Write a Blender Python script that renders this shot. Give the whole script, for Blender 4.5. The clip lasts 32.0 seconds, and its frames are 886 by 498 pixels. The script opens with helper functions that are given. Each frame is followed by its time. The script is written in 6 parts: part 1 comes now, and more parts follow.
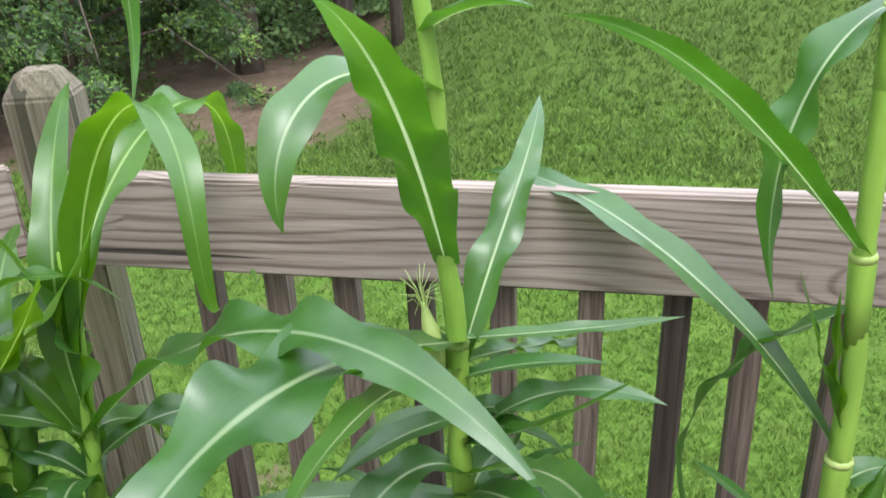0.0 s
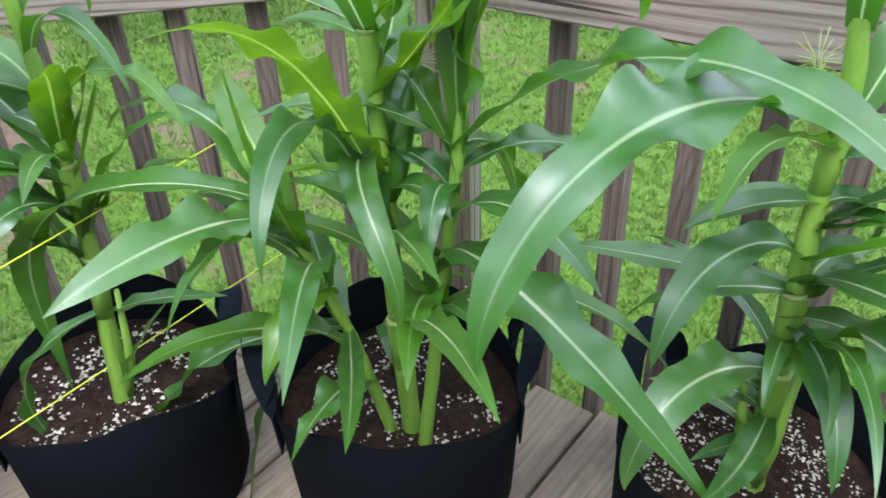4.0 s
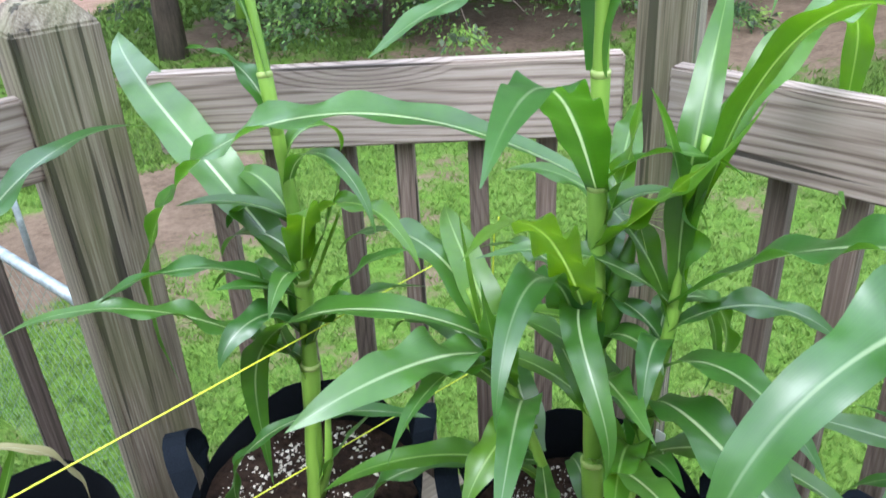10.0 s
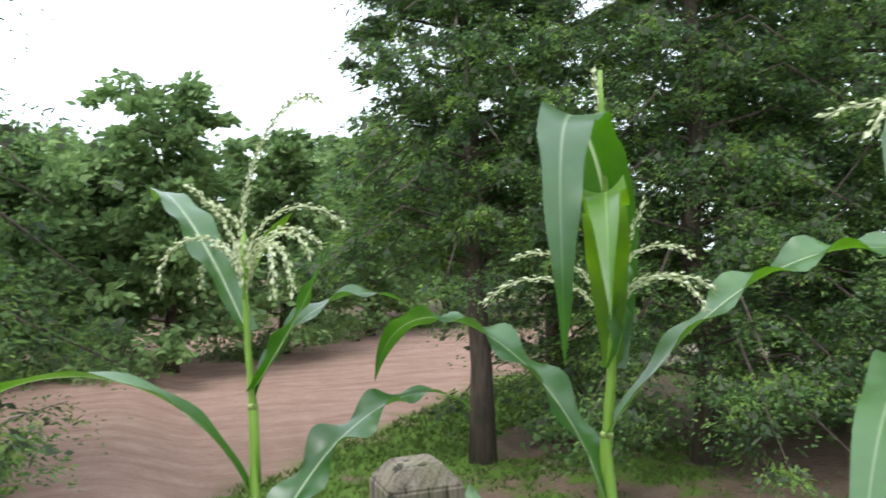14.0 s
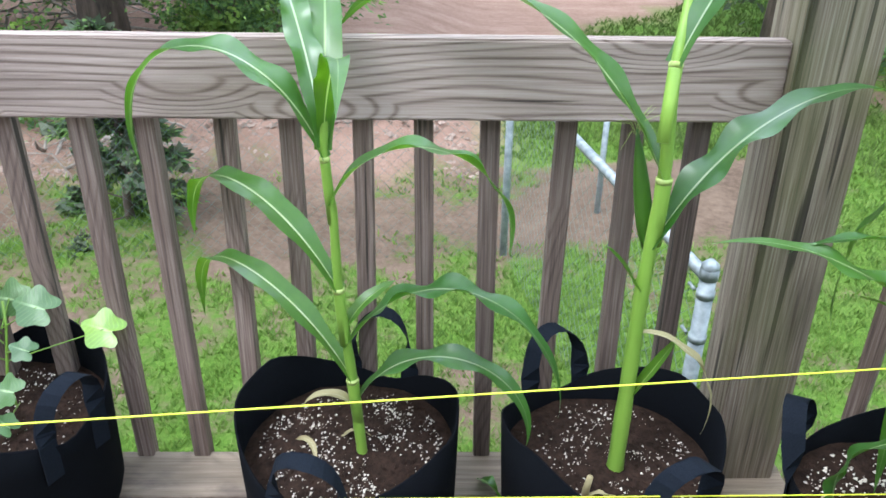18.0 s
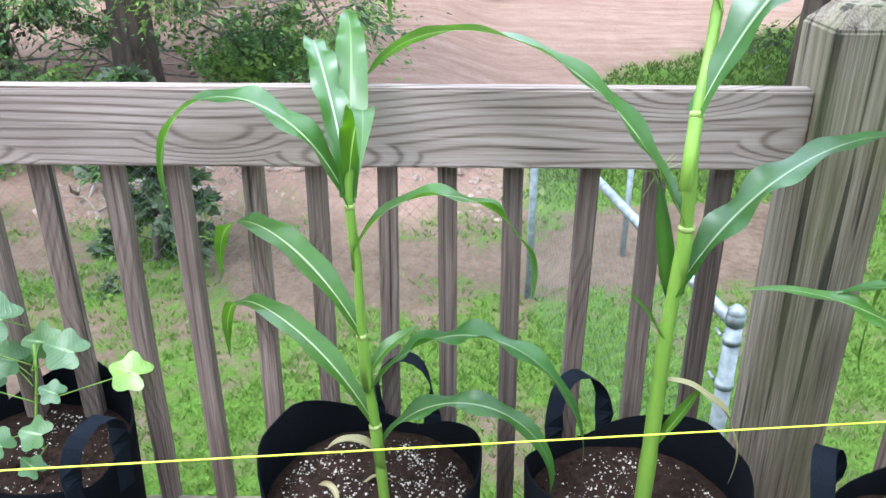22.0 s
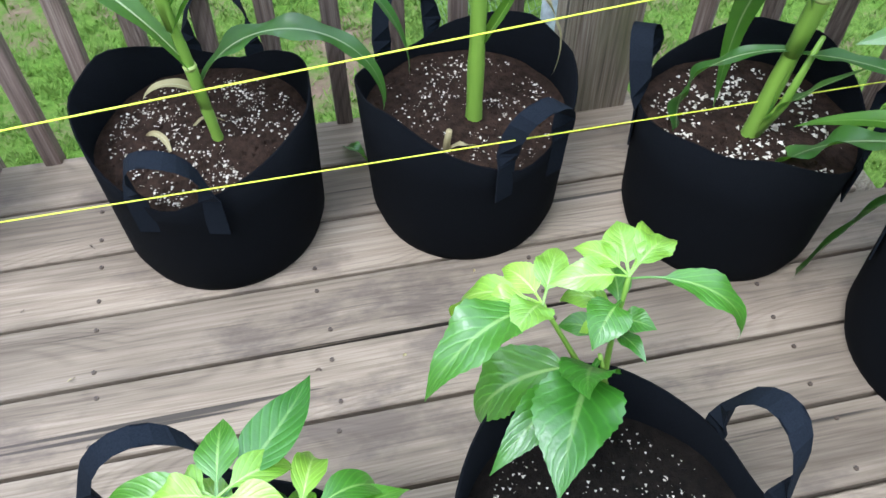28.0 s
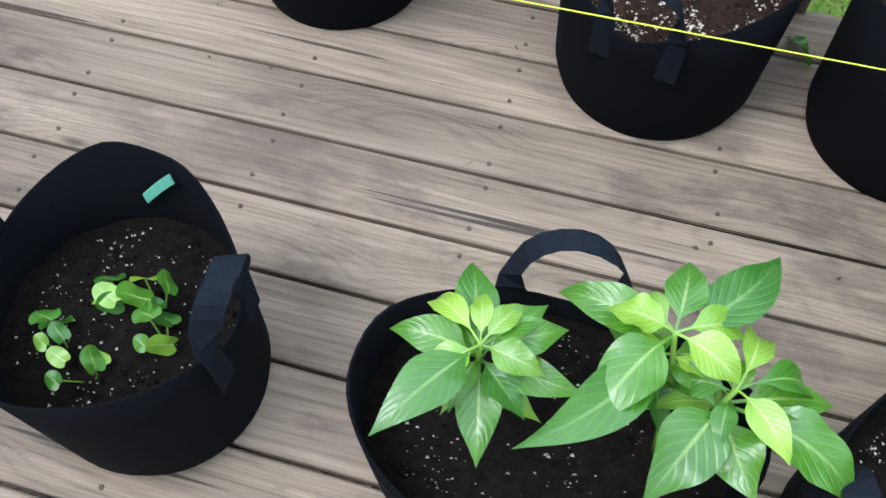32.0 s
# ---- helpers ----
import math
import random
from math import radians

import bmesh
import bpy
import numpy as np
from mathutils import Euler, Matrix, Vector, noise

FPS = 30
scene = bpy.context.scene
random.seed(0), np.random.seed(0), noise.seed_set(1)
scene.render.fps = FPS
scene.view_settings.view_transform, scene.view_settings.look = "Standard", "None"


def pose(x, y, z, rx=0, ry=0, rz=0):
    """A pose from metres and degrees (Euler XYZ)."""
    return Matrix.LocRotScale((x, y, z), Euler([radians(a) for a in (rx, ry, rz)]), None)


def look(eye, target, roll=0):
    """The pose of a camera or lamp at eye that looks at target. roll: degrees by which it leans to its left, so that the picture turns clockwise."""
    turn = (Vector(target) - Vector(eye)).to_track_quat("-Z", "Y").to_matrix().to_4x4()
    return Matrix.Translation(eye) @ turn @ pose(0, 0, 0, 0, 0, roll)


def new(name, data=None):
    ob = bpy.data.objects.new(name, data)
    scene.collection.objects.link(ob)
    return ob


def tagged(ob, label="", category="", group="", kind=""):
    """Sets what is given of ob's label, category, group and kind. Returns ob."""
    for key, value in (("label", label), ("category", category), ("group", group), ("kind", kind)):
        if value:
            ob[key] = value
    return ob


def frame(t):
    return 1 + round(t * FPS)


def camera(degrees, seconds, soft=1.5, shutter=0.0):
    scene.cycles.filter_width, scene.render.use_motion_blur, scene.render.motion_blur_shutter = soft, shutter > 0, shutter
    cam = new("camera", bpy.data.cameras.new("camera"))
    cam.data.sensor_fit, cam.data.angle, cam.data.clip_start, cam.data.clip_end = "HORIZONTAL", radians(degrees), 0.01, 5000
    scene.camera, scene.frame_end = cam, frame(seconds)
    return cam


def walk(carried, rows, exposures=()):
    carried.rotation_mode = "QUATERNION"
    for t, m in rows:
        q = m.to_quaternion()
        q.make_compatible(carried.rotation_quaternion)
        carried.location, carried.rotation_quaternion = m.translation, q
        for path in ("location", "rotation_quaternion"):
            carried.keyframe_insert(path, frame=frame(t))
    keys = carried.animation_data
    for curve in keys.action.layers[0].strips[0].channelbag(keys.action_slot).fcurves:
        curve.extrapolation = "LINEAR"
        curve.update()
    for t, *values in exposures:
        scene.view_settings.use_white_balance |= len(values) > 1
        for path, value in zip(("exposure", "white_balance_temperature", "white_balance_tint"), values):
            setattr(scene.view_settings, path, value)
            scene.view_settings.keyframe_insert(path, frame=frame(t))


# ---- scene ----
cam = camera(56.9, 32.0, shutter=0.3)
PATH = [
    (0, (0.247, 0.394, 1.321), (-0.333, 2.114, 0.482), -2.6),
    (0.5, (0.244, 0.392, 1.296), (-0.31, 2.056, 0.335), -2.2),
    (1, (0.234, 0.387, 1.264), (-0.266, 1.983, 0.167), -1.7),
    (1.5, (0.24, 0.377, 1.253), (-0.254, 1.921, 0.082), -1.8),
    (2, (0.242, 0.358, 1.236), (-0.252, 1.888, 0.046), -2.0),
    (2.5, (0.231, 0.347, 1.236), (-0.261, 1.88, 0.05), -1.2),
    (3, (0.197, 0.308, 1.236), (-0.436, 1.795, 0.058), -0.0),
    (3.5, (0.177, 0.287, 1.242), (-0.696, 1.652, 0.07), -1.3),
    (4, (0.16, 0.277, 1.246), (-0.866, 1.531, 0.073), -2.1),
    (4.5, (0.152, 0.26, 1.238), (-0.938, 1.479, 0.087), -2.5),
    (6.5, (0.134, 0.251, 1.261), (-0.983, 1.458, 0.124), -1.7),
    (7, (0.133, 0.245, 1.265), (-1.012, 1.432, 0.134), -2.0),
    (7.5, (0.133, 0.242, 1.268), (-1.054, 1.4, 0.15), -2.7),
    (8, (0.129, 0.248, 1.277), (-1.057, 1.413, 0.165), -2.6),
    (8.5, (0.136, 0.24, 1.278), (-1.066, 1.419, 0.198), -2.0),
    (9, (0.136, 0.218, 1.298), (-1.153, 1.331, 0.249), -2.5),
    (9.5, (0.128, 0.223, 1.311), (-1.24, 1.29, 0.317), -3.5),
    (10, (0.109, 0.222, 1.325), (-1.267, 1.31, 0.364), -3.3),
    (10.5, (0.091, 0.228, 1.358), (-1.34, 1.401, 0.6), -2.8),
    (11, (0.104, 0.229, 1.391), (-1.385, 1.483, 0.931), -2.8),
    (11.5, (0.115, 0.215, 1.42), (-1.402, 1.504, 1.232), -2.2),
    (12, (0.126, 0.221, 1.455), (-1.491, 1.398, 1.425), -2.8),
    (12.5, (0.134, 0.219, 1.469), (-1.507, 1.361, 1.541), -2.8),
    (13, (0.124, 0.206, 1.479), (-1.55, 1.299, 1.517), -2.9),
    (13.5, (0.091, 0.17, 1.47), (-1.715, 1.028, 1.505), -2.7),
    (14, (0.087, 0.144, 1.462), (-1.803, 0.799, 1.462), -2.1),
    (14.5, (0.08, 0.105, 1.45), (-1.876, 0.515, 1.372), -1.4),
    (16.5, (0.048, -0.091, 1.389), (-1.835, 0.011, 0.723), -1.1),
    (17, (0.056, -0.099, 1.328), (-1.79, -0.024, 0.563), -1.0),
    (17.5, (0.065, -0.101, 1.284), (-1.747, -0.028, 0.44), 0.4),
    (18, (0.071, -0.114, 1.272), (-1.695, -0.079, 0.335), 0.8),
    (18.5, (0.078, -0.114, 1.26), (-1.69, -0.141, 0.325), 0.4),
    (19, (0.086, -0.114, 1.256), (-1.694, -0.133, 0.344), 1.0),
    (19.5, (0.09, -0.12, 1.254), (-1.723, -0.159, 0.41), 1.1),
    (20, (0.085, -0.122, 1.281), (-1.729, -0.195, 0.442), 0.7),
    (20.5, (0.1, -0.122, 1.255), (-1.732, -0.194, 0.456), 0.9),
    (21, (0.095, -0.128, 1.269), (-1.728, -0.176, 0.449), 0.9),
    (21.5, (0.086, -0.124, 1.283), (-1.729, -0.159, 0.444), 0.4),
    (22, (0.077, -0.11, 1.284), (-1.735, -0.138, 0.437), 0.1),
    (22.5, (0.076, -0.12, 1.296), (-1.727, -0.114, 0.431), 0.3),
    (23, (0.073, -0.118, 1.305), (-1.724, -0.1, 0.428), 0.1),
    (23.5, (0.076, -0.106, 1.291), (-1.726, -0.08, 0.423), -0.8),
    (24, (0.076, -0.1, 1.301), (-1.714, -0.056, 0.41), -1.8),
    (24.5, (0.069, -0.092, 1.315), (-1.69, -0.017, 0.365), -3.0),
    (24.6, (0.072, -0.118, 1.27), (-1.695, 0.004, 0.341), -2.8),
    (24.9, (0.076, -0.082, 1.257), (-1.595, 0.099, 0.173), -4.4),
    (25, (0.06, -0.067, 1.258), (-1.563, 0.126, 0.105), -4.0),
    (25.5, (0.044, -0.063, 1.252), (-1.396, 0.231, -0.104), -2.6),
    (26, (0.034, -0.06, 1.243), (-1.285, 0.231, -0.232), -2.7),
    (26.5, (0.03, -0.054, 1.234), (-1.187, 0.223, -0.329), -2.9),
    (28.5, (0.046, -0.079, 1.258), (-1.182, 0.131, -0.306), 2.7),
    (29, (0.065, -0.124, 1.253), (-1.149, -0.174, -0.336), -0.2),
    (29.5, (0.058, -0.153, 1.231), (-1.056, -0.307, -0.423), 0.1),
    (30, (0.058, -0.18, 1.218), (-0.925, -0.397, -0.51), 0.1),
    (30.5, (0.065, -0.216, 1.227), (-0.838, -0.517, -0.532), -4.1),
    (31, (0.065, -0.249, 1.234), (-0.85, -0.547, -0.519), -4.1),
    (31.5, (0.067, -0.285, 1.229), (-0.865, -0.57, -0.517), -2.9),
    (32, (0.071, -0.35, 1.228), (-0.879, -0.623, -0.511), -0.4),
]
walk(cam, [(t, look(eye, aim, roll)) for t, eye, aim, roll in PATH], [(0, 0.9, 6100, 10), (2, 1.1, 5700, 10), (4, 1.15, 5700, 10), (7, 1.15, 5700, 10), (9, 1.1, 5600, 10), (11.5, 1.4, 5600, 10), (12, 1.4, 5500, 10), (13, 0.85, 5600, 10), (14, 0.4, 6100, 10), (14.5, 0.45, 6000, 10), (17, 0.8, 5900, 10), (19, 1.3, 5500, 10), (23, 1.3, 5500, 10), (24.5, 1.25, 5600, 10), (25, 1.2, 5700, 10), (26, 1.3, 5500, 10), (29, 0.95, 5500, 10), (32, 0.75, 5700, 10)])

# ---- world, sun and sky ----
world = bpy.data.worlds.new("overcast_sky")
scene.world = world
world.use_nodes = True
_wn = world.node_tree
_sky = _wn.nodes.new("ShaderNodeTexSky")
_sky.sky_type = "NISHITA"
_sky.sun_disc = False
_sky.sun_elevation = radians(55)
_sky.sun_rotation = radians(150)
_sky.dust_density = 4.0
_mixw = _wn.nodes.new("ShaderNodeMix")
_mixw.data_type = "RGBA"
_mixw.inputs[0].default_value = 0.8
_mixw.inputs[7].default_value = (11.5, 12.2, 12.9, 1)
_wn.links.new(_sky.outputs[0], _mixw.inputs[6])
_bg = _wn.nodes["Background"]
_bg.inputs[1].default_value = 0.15
_wn.links.new(_mixw.outputs[2], _bg.inputs[0])

sun = new("sun", bpy.data.lights.new("sun", "SUN"))
sun.data.energy = 1.5
sun.data.angle = radians(25)
sun.data.color = (1.0, 0.96, 0.9)
sun.matrix_world = look((0, 0, 10), (-3.0, 4.0, 0))


# ---- materials ----
class Nodes:
    """A small node writer for one material."""

    def __init__(self, name, rough=0.7):
        self.mat = bpy.data.materials.new(name)
        self.mat.use_nodes = True
        self.tree = self.mat.node_tree
        self.bsdf = self.tree.nodes["Principled BSDF"]
        self.bsdf.inputs["Roughness"].default_value = rough
        self.out = self.tree.nodes["Material Output"]
        self.coord = self.tree.nodes.new("ShaderNodeTexCoord")

    def node(self, kind, operation="", data_type="", blend_type="", attribute_name=""):
        n = self.tree.nodes.new("ShaderNode" + kind)
        if operation:
            n.operation = operation
        if data_type:
            n.data_type = data_type
        if blend_type:
            n.blend_type = blend_type
        if attribute_name:
            n.attribute_name = attribute_name
        return n

    def link(self, a, b):
        self.tree.links.new(a, b)

    def mapped(self, scale=(1, 1, 1), src="Object", rot=(0, 0, 0)):
        m = self.node("Mapping")
        m.inputs["Scale"].default_value = scale
        m.inputs["Rotation"].default_value = rot
        self.link(self.coord.outputs[src], m.inputs[0])
        return m.outputs[0]

    def noise(self, vec, scale, detail=4.0, rough=0.55, distortion=0.0):
        n = self.node("TexNoise")
        n.inputs["Scale"].default_value = scale
        n.inputs["Detail"].default_value = detail
        n.inputs["Roughness"].default_value = rough
        n.inputs["Distortion"].default_value = distortion
        if vec is not None:
            self.link(vec, n.inputs["Vector"])
        return n.outputs[0]

    def ramp(self, fac, stops):
        r = self.node("ValToRGB")
        e = r.color_ramp.elements
        while len(e) < len(stops):
            e.new(0.5)
        for el, (p, c) in zip(e, stops):
            el.position = p
            el.color = (*c, 1) if len(c) == 3 else c
        self.link(fac, r.inputs[0])
        return r.outputs[0]

    def mix(self, fac, a, b, kind="MIX"):
        m = self.node("Mix", data_type="RGBA", blend_type=kind)
        for sock, v in ((m.inputs[0], fac), (m.inputs[6], a), (m.inputs[7], b)):
            if isinstance(v, (int, float)):
                sock.default_value = v
            elif isinstance(v, tuple):
                sock.default_value = (*v, 1)
            else:
                self.link(v, sock)
        return m.outputs[2]

    def math(self, op, a, b=0.0):
        m = self.node("Math", operation=op)
        for sock, v in ((m.inputs[0], a), (m.inputs[1], b)):
            if isinstance(v, (int, float)):
                sock.default_value = v
            else:
                self.link(v, sock)
        return m.outputs[0]

    def bump(self, height, strength=0.3, distance=0.01):
        b = self.node("Bump")
        b.inputs["Strength"].default_value = strength
        b.inputs["Distance"].default_value = distance
        self.link(height, b.inputs["Height"])
        self.link(b.outputs[0], self.bsdf.inputs["Normal"])

    def base(self, col):
        if isinstance(col, tuple):
            self.bsdf.inputs["Base Color"].default_value = (*col, 1)
        else:
            self.link(col, self.bsdf.inputs["Base Color"])
        return self


def wood(name, dark, mid, light, axis, lines=90.0, rough=0.8, green=0.0, rand=0.15, knots=2.0, stain=0.5, contrast=0.13, fibre=0.9, cracks=0.3, sway=7.0, blotch=0.0):
    """Weathered softwood: growth lines along the local axis that bend round knots, fine fibres, grey and dark stains, cracks."""
    w = Nodes(name, rough)
    info = w.node("ObjectInfo")
    shift = w.node("CombineXYZ")
    m = w.math("MULTIPLY", info.outputs["Random"], 17.0)
    for i in range(3):
        w.link(m, shift.inputs[i])
    vec = w.node("VectorMath", operation="ADD")
    w.link(w.coord.outputs["Object"], vec.inputs[0])
    w.link(shift.outputs[0], vec.inputs[1])
    pos = vec.outputs[0]
    sep = w.node("SeparateXYZ")
    w.link(pos, sep.inputs[0])
    b, c = [k for k in range(3) if k != axis]
    if axis == 1:
        b, c = c, b
    across = w.math("ADD", w.math("MULTIPLY", sep.outputs[b], 0.75), sep.outputs[c])

    def scaled(along, over, deep=None):
        mp = w.node("Mapping")
        sc = [over] * 3
        sc[axis] = along
        if deep is not None:
            sc[b] = deep
        mp.inputs["Scale"].default_value = sc
        w.link(pos, mp.inputs[0])
        return mp.outputs[0]

    bend = w.noise(scaled(0.9, 5.0), 1.0, 2, 0.45)
    g = w.math("ADD", w.math("MULTIPLY", across, lines), w.math("MULTIPLY", bend, sway))
    vor = w.node("TexVoronoi")
    vor.inputs["Scale"].default_value = 1.0
    w.link(scaled(knots, knots * 3.6, 0.3), vor.inputs["Vector"])
    kd = vor.outputs["Distance"]
    near = w.ramp(kd, ((0.04, (1, 1, 1)), (0.42, (0, 0, 0))))
    g = w.math("ADD", g, w.math("MULTIPLY", near, 5.0))
    ring = w.math("MULTIPLY", w.math("ADD", w.math("SINE", w.math("MULTIPLY", g, 6.283)), 1.0), 0.5)
    # thin dark latewood lines between broad pale bands
    ln = w.math("SUBTRACT", 0.6, w.math("MULTIPLY", w.math("POWER", ring, 3.5), 2.0))
    fib = w.noise(scaled(6.0, 300.0), 1.0, 3, 0.65)
    mid_n = w.noise(scaled(2.0, 45.0), 1.0, 3, 0.6)
    big = w.noise(scaled(1.2, 6.0), 1.0, 4, 0.6)
    tone = w.math("ADD", w.math("MULTIPLY", ln, contrast), w.math("MULTIPLY", w.math("SUBTRACT", fib, 0.5), fibre))
    tone = w.math("ADD", tone, w.math("ADD", w.math("MULTIPLY", mid_n, 0.5), 0.25))
    col = w.ramp(tone, ((0.22, dark), (0.5, mid), (0.78, light)))
    col = w.mix(w.math("MULTIPLY", w.ramp(big, ((0.47, (0, 0, 0)), (0.72, (1, 1, 1)))), stain), col, tuple(0.6 * q for q in dark))
    col = w.mix(w.ramp(kd, ((0.035, (0.8, 0.8, 0.8)), (0.07, (0, 0, 0)))), col, tuple(0.55 * q for q in dark))
    crack = w.ramp(w.noise(scaled(0.8, 42.0), 1.0, 2, 0.4), ((cracks, (1, 1, 1)), (cracks + 0.02, (0, 0, 0))))
    col = w.mix(w.math("MULTIPLY", crack, 0.85), col, (0.02, 0.016, 0.013))
    if blotch:
        spill = w.ramp(w.noise(scaled(2.2, 5.0), 1.0, 6, 0.68), ((0.53, (0, 0, 0)), (0.63, (1, 1, 1))))
        col = w.mix(w.math("MULTIPLY", spill, blotch), col, (0.085, 0.064, 0.054))
    if green:
        gn = w.noise(scaled(2.5, 9.0), 1.0, 3)
        col = w.mix(w.math("MULTIPLY", w.ramp(gn, ((0.45, (0, 0, 0)), (0.7, (1, 1, 1)))), green), col, (0.15, 0.165, 0.05))
    hsv = w.node("HueSaturation")
    w.link(w.math("ADD", w.math("MULTIPLY", info.outputs["Random"], 2 * rand), 1.0 - rand), hsv.inputs["Value"])
    w.link(col, hsv.inputs["Color"])
    w.base(hsv.outputs[0])
    w.bump(w.math("SUBTRACT", w.math("ADD", w.math("MULTIPLY", fib, 0.6), w.math("MULTIPLY", ln, 0.12)), crack), 0.45, 0.002)
    return w.mat


RAIL_WOOD = wood("weathered_rail_wood", (0.15, 0.11, 0.09), (0.33, 0.262, 0.225), (0.48, 0.4, 0.355), 0, 60.0, knots=2.4, stain=0.4, contrast=0.15, fibre=0.65, sway=9.0)
BALUSTER_WOOD = wood("baluster_wood", (0.06, 0.042, 0.034), (0.16, 0.115, 0.095), (0.29, 0.235, 0.2), 2, 80.0, rand=0.45, knots=1.6, sway=3.0, contrast=0.07)
POST_WOOD = wood("post_wood", (0.085, 0.064, 0.047), (0.23, 0.185, 0.14), (0.39, 0.335, 0.27), 2, 45.0, green=0.45, knots=0.8, stain=0.9, contrast=0.07, fibre=1.0, cracks=0.36, sway=6.0)
DECK_WOOD = wood("deck_wood", (0.1, 0.074, 0.052), (0.246, 0.193, 0.141), (0.38, 0.308, 0.24), 1, 60.0, rand=0.16, knots=1.7, stain=0.75, contrast=0.045, fibre=0.55, cracks=0.272, blotch=0.6)
_w = Nodes("rusty_screw", 0.6)
_w.base(_w.ramp(_w.noise(_w.mapped(), 300, 2), ((0.3, (0.03, 0.022, 0.018)), (0.7, (0.1, 0.07, 0.05)))))
SCREW = _w.mat


def speckled(name, soil_a, soil_b, white, amount, scale=160):
    """Potting soil with bits of perlite."""
    s = Nodes(name, 0.95)
    v = s.mapped()
    n = s.noise(v, 60, 6, 0.7)
    s.base(s.ramp(n, ((0.3, soil_a), (0.7, soil_b))))
    s.bump(s.noise(v, 90, 5, 0.7), 0.9, 0.01)
    s.bsdf.inputs["Specular IOR Level"].default_value = 0.12
    return s.mat


SOIL = speckled("potting_soil", (0.01, 0.0058, 0.0043), (0.046, 0.027, 0.019), None, 0.5)
WET_SOIL = speckled("wet_black_soil", (0.002, 0.0017, 0.0015), (0.013, 0.0095, 0.0075), None, 0.5)
_p = Nodes("perlite", 0.9)
_p.base(_p.ramp(_p.noise(_p.mapped(), 130, 3), ((0.3, (0.36, 0.31, 0.25)), (0.6, (0.74, 0.69, 0.6)))))
PERLITE = _p.mat


def felt(name, a, b):
    f = Nodes(name, 0.95)
    v = f.mapped()
    n = f.noise(v, 420, 3, 0.7)
    big = f.noise(v, 9, 3)
    f.base(f.mix(f.math("MULTIPLY", big, 0.6), f.ramp(n, ((0.3, a), (0.7, b))), a))
    f.bump(n, 0.35, 0.001)
    f.bsdf.inputs["Specular IOR Level"].default_value = 0.1
    return f.mat


FELT = felt("black_felt", (0.0016, 0.002, 0.003), (0.005, 0.0063, 0.009))
STRAP = felt("strap_webbing", (0.006, 0.0085, 0.013), (0.015, 0.019, 0.028))


def leaf_material(name, a, b, trans=0.25, rough=0.38, rib=None, veins=0.03, gloss=0.5):
    """A leaf: two greens by position, fine veins along it, a pale midrib, a waxy skin, light shining through."""
    g = Nodes(name, rough)
    uv = g.node("UVMap")
    sep = g.node("SeparateXYZ")
    g.link(uv.outputs[0], sep.inputs[0])
    info = g.node("ObjectInfo")
    n = g.noise(g.mapped(), 11, 4, 0.6)
    col = g.ramp(n, ((0.3, a), (0.7, b)))
    vein = g.math("SINE", g.math("MULTIPLY", sep.outputs[0], 130.0))
    broad = g.noise(g.mapped((55, 1.5, 1), "UV"), 1.0, 2)
    if veins:
        col = g.mix(g.math("MULTIPLY", g.math("ADD", vein, 1.0), veins), col, tuple(min(1, 1.6 * c) for c in b))
        col = g.mix(g.math("MULTIPLY", broad, 0.35), col, tuple(0.6 * c for c in a))
    d = g.math("ABSOLUTE", g.math("SUBTRACT", sep.outputs[0], 0.5))
    ridge = g.math("MULTIPLY", vein, 0.015)
    if not veins:
        # side veins that slant towards the tip
        slant = g.math("SINE", g.math("MULTIPLY", g.math("SUBTRACT", sep.outputs[1], g.math("MULTIPLY", d, 0.55)), 62.0))
        ridge = g.math("POWER", g.math("MULTIPLY", g.math("ADD", slant, 1.0), 0.5), 6.0)
        col = g.mix(g.math("MULTIPLY", ridge, 0.3), col, tuple(min(1, 1.5 * c) for c in b))
    if rib:
        m = g.ramp(d, ((0.018, (1, 1, 1)), (0.045, (0, 0, 0))))
        fade = g.ramp(sep.outputs[1], ((0.3, (0.9, 0.9, 0.9)), (0.95, (0.1, 0.1, 0.1))))
        col = g.mix(g.math("MULTIPLY", m, fade), col, rib)
    hsv = g.node("HueSaturation")
    g.link(g.math("ADD", g.math("MULTIPLY", info.outputs["Random"], 0.4), 0.8), hsv.inputs["Value"])
    g.link(g.math("ADD", g.math("MULTIPLY", info.outputs["Random"], -0.02), 0.505), hsv.inputs["Hue"])
    g.link(col, hsv.inputs["Color"])
    g.base(hsv.outputs[0])
    g.bump(g.math("ADD", g.math("MULTIPLY", ridge, 1.0 if veins else -0.35), g.noise(g.mapped(), 16 if veins else 60, 3)), 0.3, 0.005)
    g.bsdf.inputs["Specular IOR Level"].default_value = 0.75
    g.bsdf.inputs["Coat Weight"].default_value = gloss
    g.bsdf.inputs["Coat Roughness"].default_value = 0.42
    tr = g.node("BsdfTranslucent")
    hs2 = g.node("HueSaturation")
    hs2.inputs["Hue"].default_value = 0.48
    hs2.inputs["Saturation"].default_value = 1.15
    hs2.inputs["Value"].default_value = 2.1
    g.link(hsv.outputs[0], hs2.inputs["Color"])
    g.link(hs2.outputs[0], tr.inputs[0])
    mixs = g.node("MixShader")
    mixs.inputs[0].default_value = trans
    g.link(g.bsdf.outputs[0], mixs.inputs[1])
    g.link(tr.outputs[0], mixs.inputs[2])
    g.link(mixs.outputs[0], g.out.inputs[0])
    return g.mat


